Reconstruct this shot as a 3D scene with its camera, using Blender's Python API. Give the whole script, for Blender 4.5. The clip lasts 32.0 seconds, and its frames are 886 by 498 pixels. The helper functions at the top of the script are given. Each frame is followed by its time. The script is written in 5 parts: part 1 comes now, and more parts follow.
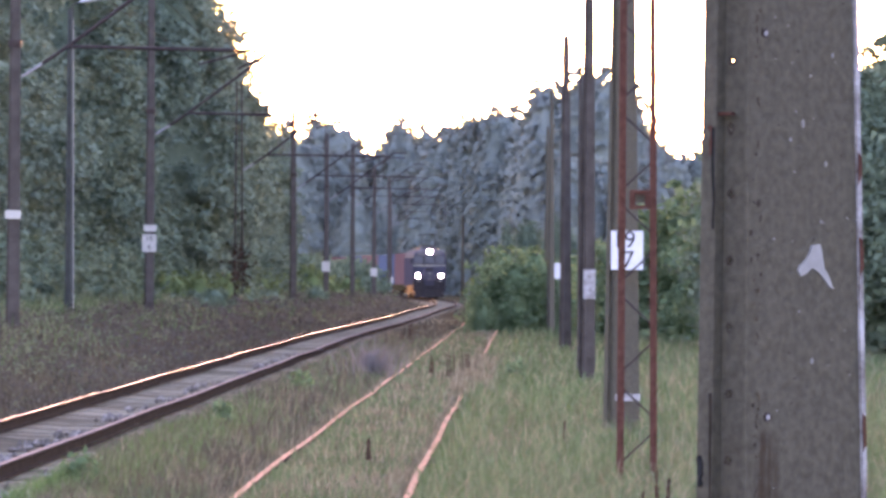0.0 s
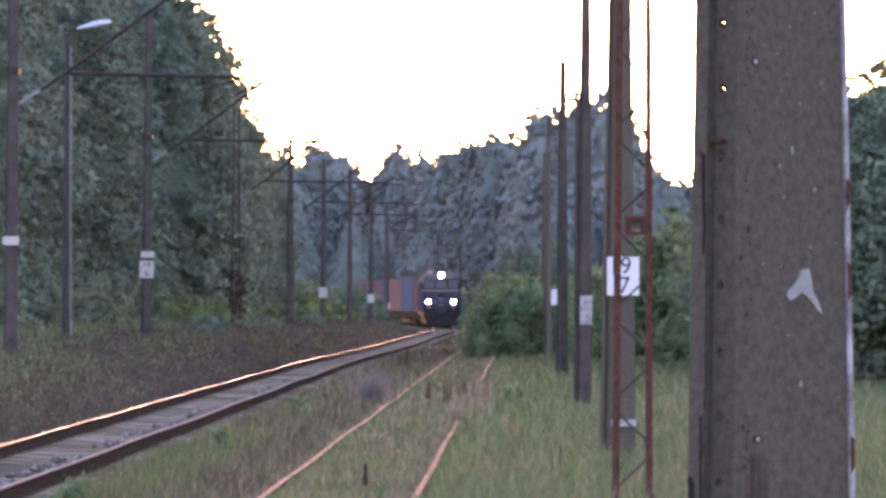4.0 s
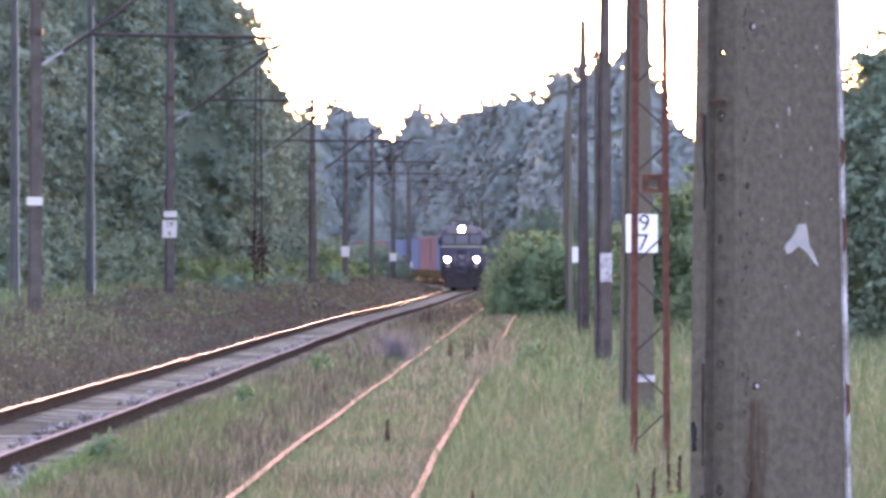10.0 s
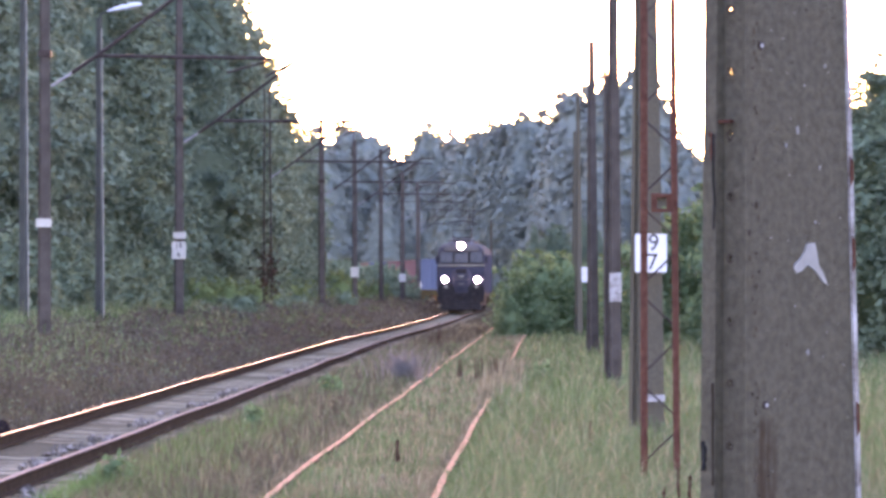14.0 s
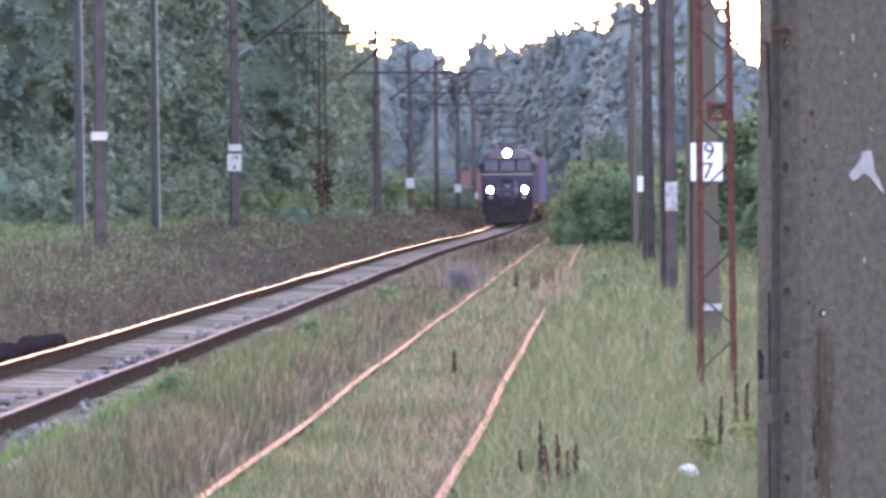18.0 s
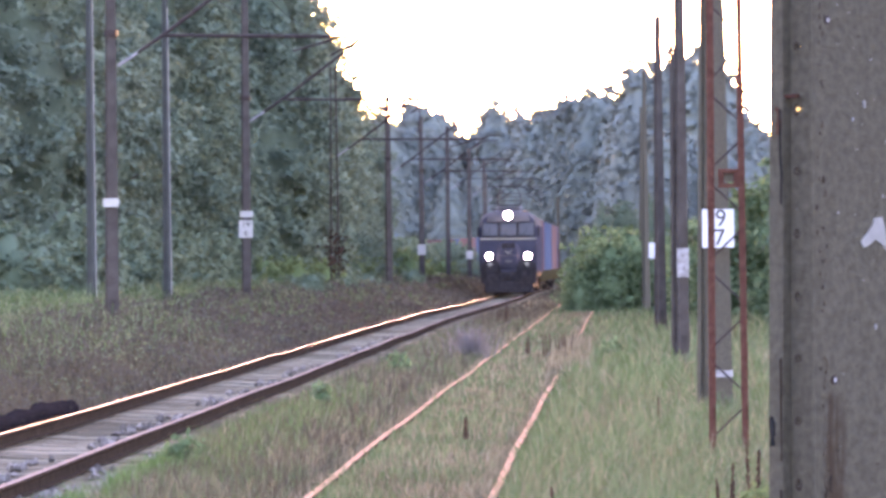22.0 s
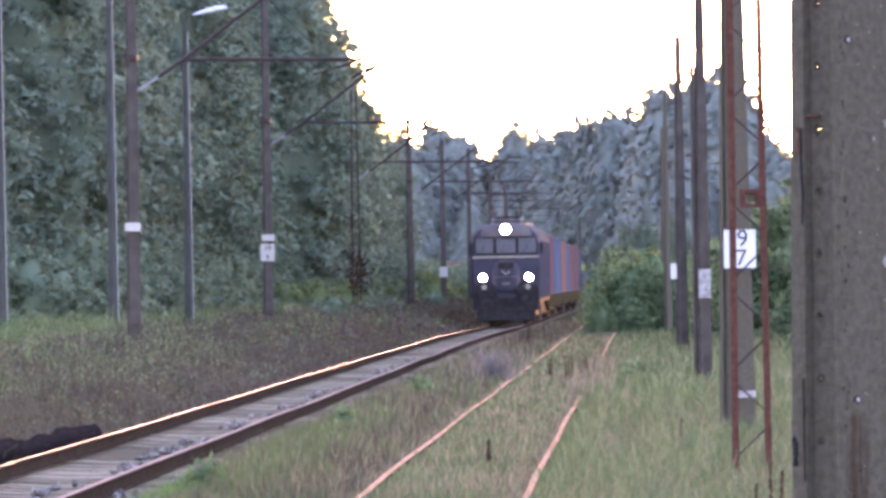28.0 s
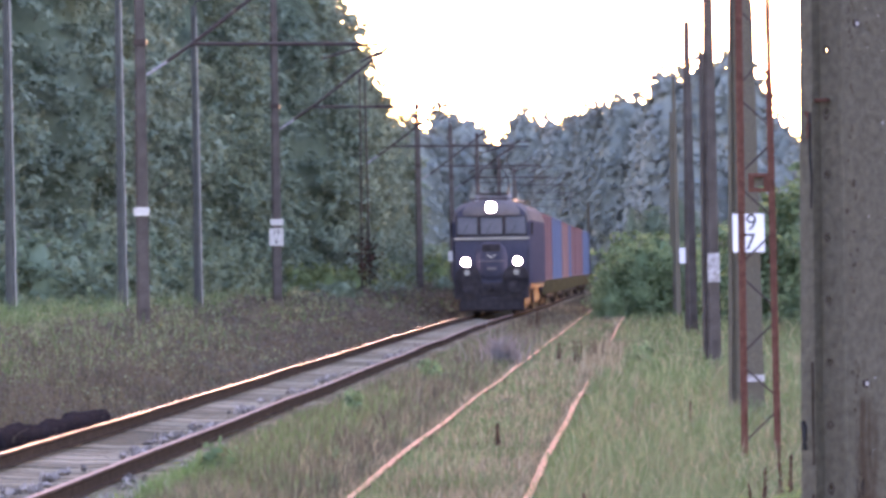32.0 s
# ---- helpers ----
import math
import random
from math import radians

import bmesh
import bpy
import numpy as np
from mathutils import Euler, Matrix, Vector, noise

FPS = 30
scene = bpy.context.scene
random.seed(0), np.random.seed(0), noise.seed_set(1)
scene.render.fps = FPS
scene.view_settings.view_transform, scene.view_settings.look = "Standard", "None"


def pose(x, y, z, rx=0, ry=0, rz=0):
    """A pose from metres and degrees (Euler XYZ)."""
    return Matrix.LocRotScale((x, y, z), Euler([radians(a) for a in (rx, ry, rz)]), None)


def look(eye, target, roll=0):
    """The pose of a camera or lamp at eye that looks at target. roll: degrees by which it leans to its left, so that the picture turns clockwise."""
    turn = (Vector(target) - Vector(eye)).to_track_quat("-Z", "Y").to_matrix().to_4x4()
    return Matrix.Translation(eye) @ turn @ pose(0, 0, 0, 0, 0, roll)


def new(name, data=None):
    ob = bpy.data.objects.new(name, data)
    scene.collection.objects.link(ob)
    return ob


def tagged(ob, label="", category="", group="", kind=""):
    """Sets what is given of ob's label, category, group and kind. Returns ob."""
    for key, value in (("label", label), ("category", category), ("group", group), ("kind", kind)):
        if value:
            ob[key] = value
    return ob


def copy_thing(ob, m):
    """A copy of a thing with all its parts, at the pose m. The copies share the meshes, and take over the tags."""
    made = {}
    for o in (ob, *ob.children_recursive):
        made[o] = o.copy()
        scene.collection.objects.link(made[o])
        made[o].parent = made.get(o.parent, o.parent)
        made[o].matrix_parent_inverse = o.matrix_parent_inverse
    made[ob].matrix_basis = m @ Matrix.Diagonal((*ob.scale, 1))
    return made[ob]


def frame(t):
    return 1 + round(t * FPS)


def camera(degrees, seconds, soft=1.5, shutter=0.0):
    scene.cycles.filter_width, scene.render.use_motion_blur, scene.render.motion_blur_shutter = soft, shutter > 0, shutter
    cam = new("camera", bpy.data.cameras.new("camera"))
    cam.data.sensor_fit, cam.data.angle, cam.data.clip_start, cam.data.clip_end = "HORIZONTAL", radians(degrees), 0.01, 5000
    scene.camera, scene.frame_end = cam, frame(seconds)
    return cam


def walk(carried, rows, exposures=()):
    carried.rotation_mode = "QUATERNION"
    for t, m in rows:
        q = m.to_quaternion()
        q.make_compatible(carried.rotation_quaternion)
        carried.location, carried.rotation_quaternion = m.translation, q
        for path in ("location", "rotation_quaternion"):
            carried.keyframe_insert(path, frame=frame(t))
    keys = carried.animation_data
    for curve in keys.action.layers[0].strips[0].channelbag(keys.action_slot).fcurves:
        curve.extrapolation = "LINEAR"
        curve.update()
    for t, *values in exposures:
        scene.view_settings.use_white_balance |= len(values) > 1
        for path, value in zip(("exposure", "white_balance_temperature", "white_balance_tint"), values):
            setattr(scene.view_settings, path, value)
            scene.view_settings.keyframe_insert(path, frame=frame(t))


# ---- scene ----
# ---------------------------------------------------------------- camera
cam = camera(11.194, 32.0, soft=3.4)
STOPS = [(0.0, 4.2), (1.0, 4.15), (2.0, 3.93), (3.5, 3.78), (6.0, 4.18), (9.0, 4.47), (11.0, 4.49), (13.0, 4.37), (16.5, 4.39), (19.0, 4.67), (21.0, 4.58), (25.0, 4.53), (28.0, 4.38), (32.0, 4.38)]
KELVIN = 6000
TINT = 57
SKY = 0.15
PATH = [
    (0, -0.024, 0.798, 1.956, -0.2862, 0.3636, 0.2989),
    (0.5, -0.027, 0.767, 1.958, -0.3857, 0.4318, 0.2432),
    (1, -0.027, 0.766, 1.958, -0.3414, 0.5305, 0.2403),
    (1.5, -0.023, 0.797, 1.957, -0.2880, 0.6768, 0.2560),
    (2, -0.024, 0.763, 1.955, -0.3358, 0.7117, 0.1805),
    (2.5, -0.020, 0.794, 1.956, -0.3837, 0.7733, 0.2166),
    (3, -0.022, 0.782, 1.955, -0.3772, 0.8214, 0.3540),
    (3.5, -0.022, 0.764, 1.954, -0.3687, 0.7487, 0.3323),
    (5.5, 0.000, -0.000, 1.940, -0.1135, 0.5600, 0.2261),
    (6, -0.000, 0.000, 1.940, -0.1158, 0.3889, 0.3025),
    (6.5, -0.000, 0.000, 1.940, -0.2501, 0.2846, 0.2805),
    (7, -0.000, 0.000, 1.940, -0.3035, 0.2844, 0.1668),
    (7.5, -0.000, 0.000, 1.940, -0.1938, 0.2602, 0.0418),
    (8, 0.000, 0.000, 1.940, -0.0561, 0.2162, 0.0458),
    (8.5, 0.000, -0.000, 1.940, -0.0477, 0.2342, -0.0330),
    (9, -0.000, 0.000, 1.940, 0.0000, 0.1932, 0.0006),
    (9.5, 0.000, 0.000, 1.940, -0.0249, 0.1380, 0.0246),
    (10, 0.000, 0.000, 1.940, -0.0396, 0.1716, 0.0442),
    (10.5, 0.000, -0.000, 1.940, -0.0360, 0.1861, -0.0195),
    (11, 0.000, 0.000, 1.940, -0.0823, 0.2804, 0.0308),
    (11.5, 0.000, -0.000, 1.940, 0.0022, 0.4603, -0.1243),
    (12, 0.000, -0.000, 1.940, 0.1388, 0.5145, -0.0671),
    (12.5, 0.000, -0.000, 1.940, 0.1548, 0.5536, -0.1138),
    (13, 0.000, -0.000, 1.940, 0.0977, 0.5391, -0.1288),
    (13.5, 0.000, -0.000, 1.940, 0.1253, 0.5008, -0.0335),
    (14, 0.000, -0.000, 1.940, 0.0773, 0.4290, -0.1538),
    (14.5, 0.000, -0.000, 1.940, 0.0438, 0.4204, -0.1803),
    (16.5, 0.000, -0.000, 1.940, 0.1939, 0.1113, -0.2318),
    (17, 0.000, -0.000, 1.940, 0.3006, -0.2802, -0.3934),
    (17.5, 0.000, -0.000, 1.940, 0.5115, -0.5399, -0.5285),
    (18, 0.000, -0.000, 1.940, 0.7911, -0.7000, -0.5697),
    (18.5, 0.000, -0.000, 1.940, 1.1231, -0.7530, -0.4857),
    (19, 0.000, -0.000, 1.940, 1.3072, -0.5421, -0.5448),
    (19.5, 0.000, -0.000, 1.940, 1.2670, -0.3377, -0.4817),
    (20, 0.000, -0.000, 1.940, 1.0635, -0.2101, -0.6255),
    (20.5, 0.000, -0.000, 1.940, 0.8225, -0.0036, -0.6599),
    (21, 0.000, -0.000, 1.940, 0.7570, 0.0162, -0.6577),
    (21.5, 0.000, -0.000, 1.940, 0.8373, 0.0836, -0.6932),
    (22, 0.000, -0.000, 1.940, 0.9290, 0.1445, -0.5671),
    (22.5, 0.000, -0.000, 1.940, 1.0105, 0.0973, -0.6649),
    (23, 0.000, -0.000, 1.940, 0.9738, 0.1499, -0.6533),
    (23.5, 0.000, -0.000, 1.940, 0.9618, 0.2497, -0.5312),
    (24, 0.000, -0.000, 1.940, 1.0646, 0.2331, -0.6634),
    (24.5, 0.000, -0.000, 1.940, 1.0768, 0.2403, -0.6636),
    (25, 0.000, -0.000, 1.940, 1.0625, 0.2358, -0.7121),
    (25.5, 0.000, -0.000, 1.940, 1.1045, 0.2735, -0.7344),
    (27.5, 0.000, -0.000, 1.940, 1.1415, 0.4397, -0.8229),
    (28, 0.000, -0.000, 1.940, 1.2001, 0.4301, -0.9370),
    (28.5, 0.000, -0.000, 1.940, 1.2811, 0.4397, -0.9452),
    (29, 0.000, -0.000, 1.940, 1.3852, 0.4920, -1.0376),
    (29.5, 0.000, -0.000, 1.940, 1.4182, 0.4725, -0.9876),
    (30, 0.000, -0.000, 1.940, 1.4045, 0.4121, -0.9038),
    (30.5, 0.000, -0.000, 1.940, 1.3881, 0.3802, -0.8691),
    (31, 0.000, -0.000, 1.940, 1.3469, 0.2947, -0.8131),
    (31.5, 0.000, -0.000, 1.940, 1.2558, 0.2558, -0.8025),
    (32, 0.000, -0.000, 1.940, 1.3146, 0.2337, -0.9802),
]

walk(cam, [(t, pose(x, y, z, 90 + pitch, 0, yaw) @ pose(0, 0, 0, 0, 0, roll)) for t, x, y, z, yaw, pitch, roll in PATH],
     exposures=[(t, stops, KELVIN, TINT) for t, stops in STOPS])

# ---------------------------------------------------------------- light
world = bpy.data.worlds.new("evening_sky")
scene.world = world
world.use_nodes = True
wn = world.node_tree.nodes
wl = world.node_tree.links
sky = wn.new("ShaderNodeTexSky")
sky.sky_type = "NISHITA"
sky.sun_disc = False
sky.sun_elevation = radians(5.0)
sky.sun_rotation = radians(-1.0)
sky.dust_density = 1.9
sky.ozone_density = 1.1
background = wn["Background"]
wl.new(sky.outputs[0], background.inputs[0])
background.inputs[1].default_value = SKY
sun = new("sun", bpy.data.lights.new("sun", "SUN"))
sun.data.energy = 0.25
sun.data.angle = radians(11)
sun.data.color = (1.0, 0.62, 0.42)
sun.matrix_world = look((0, 0, 0), (0.2, -10, -0.87))


# ---------------------------------------------------------------- materials
def material(name, colours, scale=8.0, rough=0.8, metal=0.0, bump=0.3, island=0.0, detail=6.0, per_object=0.0, spec=0.0, through_light=0.0, streak=0.0):
    """Two or three colours mixed by coarse and fine noise, with relief."""
    m = bpy.data.materials.new(name)
    m.use_nodes = True
    n, l = m.node_tree.nodes, m.node_tree.links
    bsdf = n["Principled BSDF"]
    bsdf.inputs["Roughness"].default_value = rough
    bsdf.inputs["Metallic"].default_value = metal
    bsdf.inputs["Specular IOR Level"].default_value = spec
    tc = n.new("ShaderNodeTexCoord")
    big = n.new("ShaderNodeTexNoise")
    big.inputs["Scale"].default_value = scale
    big.inputs["Detail"].default_value = detail
    fine = n.new("ShaderNodeTexNoise")
    fine.inputs["Scale"].default_value = scale * 9
    fine.inputs["Detail"].default_value = 4
    for t in (big, fine):
        l.new(tc.outputs["Object"], t.inputs["Vector"])
    mixer = n.new("ShaderNodeMath")
    mixer.operation = "MULTIPLY_ADD"
    mixer.inputs[1].default_value = 0.35
    l.new(fine.outputs["Fac"], mixer.inputs[0])
    half = n.new("ShaderNodeMath")
    half.operation = "MULTIPLY"
    half.inputs[1].default_value = 0.65
    l.new(big.outputs["Fac"], half.inputs[0])
    l.new(half.outputs[0], mixer.inputs[2])
    value = mixer.outputs[0]
    if streak:
        # rain streaks that run down the surface
        stretch = n.new("ShaderNodeMapping")
        stretch.inputs["Scale"].default_value = (26, 26, 1.1)
        runs = n.new("ShaderNodeTexNoise")
        runs.inputs["Scale"].default_value = 1.0
        runs.inputs["Detail"].default_value = 3
        l.new(tc.outputs["Object"], stretch.inputs["Vector"])
        l.new(stretch.outputs[0], runs.inputs["Vector"])
        less = n.new("ShaderNodeMath")
        less.operation = "SUBTRACT"
        less.inputs[1].default_value = 0.5
        l.new(runs.outputs["Fac"], less.inputs[0])
        sadd = n.new("ShaderNodeMath")
        sadd.operation = "MULTIPLY_ADD"
        sadd.inputs[1].default_value = streak
        l.new(less.outputs[0], sadd.inputs[0])
        l.new(value, sadd.inputs[2])
        value = sadd.outputs[0]
    for amount, kind, out in ((island, "ShaderNodeNewGeometry", "Random Per Island"), (per_object, "ShaderNodeObjectInfo", "Random")):
        if amount:
            src = n.new(kind)
            add = n.new("ShaderNodeMath")
            add.operation = "MULTIPLY_ADD"
            sub = n.new("ShaderNodeMath")
            sub.operation = "SUBTRACT"
            sub.inputs[1].default_value = 0.5
            l.new(src.outputs[out], sub.inputs[0])
            add.inputs[1].default_value = amount
            l.new(sub.outputs[0], add.inputs[0])
            l.new(value, add.inputs[2])
            value = add.outputs[0]
    ramp = n.new("ShaderNodeValToRGB")
    ramp.color_ramp.elements[0].position = 0.32
    ramp.color_ramp.elements[1].position = 0.68
    ramp.color_ramp.elements[0].color = (*colours[0], 1)
    ramp.color_ramp.elements[1].color = (*colours[-1], 1)
    if len(colours) == 3:
        e = ramp.color_ramp.elements.new(0.5)
        e.color = (*colours[1], 1)
    l.new(value, ramp.inputs["Fac"])
    l.new(ramp.outputs["Color"], bsdf.inputs["Base Color"])
    if bump:
        b = n.new("ShaderNodeBump")
        b.inputs["Strength"].default_value = bump
        b.inputs["Distance"].default_value = 0.02
        l.new(mixer.outputs[0], b.inputs["Height"])
        l.new(b.outputs["Normal"], bsdf.inputs["Normal"])
    if through_light:
        tr = n.new("ShaderNodeBsdfTranslucent")
        l.new(ramp.outputs["Color"], tr.inputs["Color"])
        mix = n.new("ShaderNodeMixShader")
        mix.inputs[0].default_value = through_light
        l.new(bsdf.outputs[0], mix.inputs[1])
        l.new(tr.outputs[0], mix.inputs[2])
        l.new(mix.outputs[0], n["Material Output"].inputs["Surface"])
    return m


def glow(name, colour, strength):
    m = bpy.data.materials.new(name)
    m.use_nodes = True
    b = m.node_tree.nodes["Principled BSDF"]
    b.inputs["Base Color"].default_value = (0.8, 0.8, 0.75, 1)
    b.inputs["Emission Color"].default_value = (*colour, 1)
    b.inputs["Emission Strength"].default_value = strength
    return m


MAT = {
    "flake": material("greyed_white_paint", [(0.165, 0.165, 0.155), (0.24, 0.24, 0.226)], 20, 0.9, bump=0.1),
    "soil": material("grassy_soil", [(0.030, 0.033, 0.017), (0.060, 0.054, 0.030), (0.084, 0.072, 0.045)], 0.9, 1.0, bump=0.6),
    "ballast": material("ballast_stone", [(0.075, 0.066, 0.056), (0.125, 0.110, 0.094), (0.19, 0.17, 0.146)], 9, 0.95, bump=0.0, island=0.5),
    "rail": material("worn_steel", [(0.092, 0.053, 0.025), (0.16, 0.096, 0.050)], 6, 0.48, 1.0, 0.05),
    # matte pinkish steel stands for the right rail's weaker sky glint
    "rail_weak_sheen": material("steel_weak_sheen", [(0.15, 0.11, 0.088), (0.30, 0.23, 0.19)], 12, 0.6, 0.0, 0.3),
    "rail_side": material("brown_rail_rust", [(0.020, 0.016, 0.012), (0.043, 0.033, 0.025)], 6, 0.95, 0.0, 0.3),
    # rust brightened to pink: the sunset's sheen on the rail tops, as colour
    "rail_old_sheen": material("rusted_rail_sky_sheen", [(0.15, 0.078, 0.045), (0.36, 0.20, 0.125), (0.58, 0.38, 0.25)], 16, 0.9, 0.0, 0.6),
    "sleeper": material("concrete_sleeper", [(0.082, 0.074, 0.053), (0.130, 0.118, 0.086), (0.183, 0.167, 0.125)], 5, 0.95, bump=0.6, per_object=0.5),
    "timber": material("tarred_timber", [(0.007, 0.006, 0.007), (0.020, 0.017, 0.017)], 8, 0.9, bump=0.8),
    "concrete": material("weathered_concrete", [(0.056, 0.052, 0.038), (0.076, 0.070, 0.052), (0.098, 0.091, 0.068)], 40, 0.95, bump=0.8, streak=0.08),
    "concrete_dark": material("sooty_concrete", [(0.031, 0.027, 0.024), (0.052, 0.046, 0.040), (0.073, 0.065, 0.057)], 3, 0.95, bump=0.3),
    "concrete_pale": material("pale_concrete", [(0.032, 0.036, 0.032), (0.046, 0.050, 0.045), (0.064, 0.068, 0.061)], 3, 0.95, bump=0.3),
    "rust": material("red_brown_rust", [(0.034, 0.016, 0.012), (0.066, 0.030, 0.022), (0.094, 0.048, 0.034)], 14, 0.85, 0.1, 0.5),
    "rust_stain": material("rust_stain", [(0.056, 0.046, 0.033), (0.090, 0.076, 0.057)], 14, 0.95, bump=0.3),
    "dark_iron": material("dark_iron", [(0.022, 0.018, 0.018), (0.05, 0.04, 0.036)], 12, 0.6, 0.4, 0.2),
    "white": material("white_enamel", [(0.409, 0.422, 0.434), (0.484, 0.490, 0.496)], 9, 0.5, bump=0.05),
    "white_aged": material("yellowed_white_enamel", [(0.27, 0.265, 0.235), (0.36, 0.352, 0.318)], 9, 0.6, bump=0.05),
    "peeling": material("peeling_white_paint", [(0.075, 0.06, 0.05), (0.20, 0.195, 0.19), (0.33, 0.33, 0.335)], 10, 0.9, bump=0.3),
    "black": material("black_paint", [(0.012, 0.012, 0.012), (0.03, 0.03, 0.03)], 20, 0.5, bump=0.0),
    # locomotive's blue and black are greyed and lifted to hold the haze
    "loco_blue": material("blue_loco_paint", [(0.032, 0.032, 0.043), (0.048, 0.048, 0.063)], 2, 0.6, bump=0.05),
    "loco_cream": material("cream_paint", [(0.182, 0.175, 0.140), (0.252, 0.238, 0.196)], 3, 0.6, bump=0.05),
    "loco_roof": material("dusty_grey_roof", [(0.074, 0.065, 0.062), (0.118, 0.105, 0.099)], 2, 0.8, bump=0.1),
    "loco_under": material("grimy_black_steel", [(0.018, 0.016, 0.017), (0.040, 0.035, 0.035)], 5, 0.6, 0.2, 0.2),
    "glass": material("cab_glass", [(0.03, 0.03, 0.032), (0.05, 0.05, 0.052)], 1, 0.15, bump=0.0, spec=0.14),
    "wagon": material("yellow_green_wagon_paint", [(0.044, 0.037, 0.020), (0.085, 0.068, 0.034)], 3, 0.7, bump=0.1),
    "copper": material("dark_wire", [(0.03, 0.022, 0.02), (0.045, 0.035, 0.03)], 20, 0.95, 0.0, 0.0),
    "ceramic": material("grey_insulator", [(0.160, 0.160, 0.165), (0.210, 0.210, 0.215)], 9, 0.4, bump=0.0),
    "lamp_on": glow("lit_headlamp", (1.0, 0.84, 0.58), 14.0),
    "luminaire": material("pale_aluminium", [(0.364, 0.392, 0.434), (0.462, 0.490, 0.532)], 5, 0.4, 0.2, 0.0),
    "bark": material("grey_bark", [(0.05, 0.042, 0.036), (0.11, 0.095, 0.085)], 5, 0.95, bump=0.6),
    "leaf_near": material("green_leaves", [(0.078, 0.112, 0.078), (0.108, 0.146, 0.102), (0.140, 0.178, 0.128)], 0.35, 0.9, bump=0.0, island=0.3, per_object=0.3, through_light=0.2),
    "leaf_bush": material("bright_green_leaves", [(0.066, 0.108, 0.052), (0.092, 0.142, 0.070), (0.122, 0.176, 0.092)], 0.5, 0.9, bump=0.0, island=0.5, per_object=0.25, through_light=0.4),
    "leaf_low": material("shrub_leaves", [(0.074, 0.108, 0.070), (0.098, 0.136, 0.088), (0.12, 0.158, 0.104)], 0.4, 0.9, bump=0.0, island=0.3, per_object=0.3, through_light=0.22),
    "leaf_gold": material("yellow_green_leaves", [(0.082, 0.116, 0.046), (0.125, 0.160, 0.066)], 0.5, 0.7, bump=0.0, island=0.4, through_light=0.2),
    # pale blue-green puts the evening haze into the leaf colour
    "leaf_far_hazed": material("haze_tinted_leaves", [(0.112, 0.137, 0.124), (0.136, 0.163, 0.147), (0.160, 0.187, 0.168)], 0.2, 0.9, bump=0.0, island=0.12, per_object=0.5, through_light=0.12),
    "grass_green": material("green_grass", [(0.042, 0.074, 0.030), (0.070, 0.110, 0.047), (0.110, 0.148, 0.078)], 0.5, 0.8, bump=0.0, island=0.7, through_light=0.3),
    "grass_fresh": material("fresh_green_grass", [(0.042, 0.082, 0.026), (0.062, 0.112, 0.038), (0.09, 0.145, 0.058)], 0.8, 0.8, bump=0.0, island=0.7, through_light=0.3),
    "grass_dry": material("dry_grass", [(0.068, 0.064, 0.040), (0.113, 0.106, 0.068), (0.18, 0.17, 0.118)], 0.5, 0.8, bump=0.0, island=0.7, through_light=0.25),
    "grass_brown": material("brown_dry_weeds", [(0.036, 0.034, 0.025), (0.054, 0.051, 0.037), (0.078, 0.073, 0.053)], 0.4, 0.85, bump=0.0, island=0.6, through_light=0.2),
    "grass_olive": material("olive_weed_leaves", [(0.056, 0.070, 0.040), (0.080, 0.099, 0.057), (0.115, 0.132, 0.08)], 0.4, 0.85, bump=0.0, island=0.5, through_light=0.3),
    "grass_bank": material("brown_weed_leaves", [(0.045, 0.043, 0.035), (0.061, 0.058, 0.047), (0.080, 0.076, 0.061)], 0.4, 0.85, bump=0.0, island=0.3, through_light=0.25),
    "soot_and_shade": material("dark_stain_and_shade", [(0.024, 0.019, 0.015), (0.046, 0.037, 0.029)], 20, 0.95, bump=0.0),
    "grass_grey": material("grey_seed_fluff", [(0.096, 0.095, 0.094), (0.135, 0.133, 0.132)], 3, 0.9, bump=0.0, island=0.5, through_light=0.4),
    "dock": material("dark_brown_seed_heads", [(0.025, 0.016, 0.012), (0.055, 0.034, 0.024)], 9, 0.9, bump=0.0, island=0.5),
}


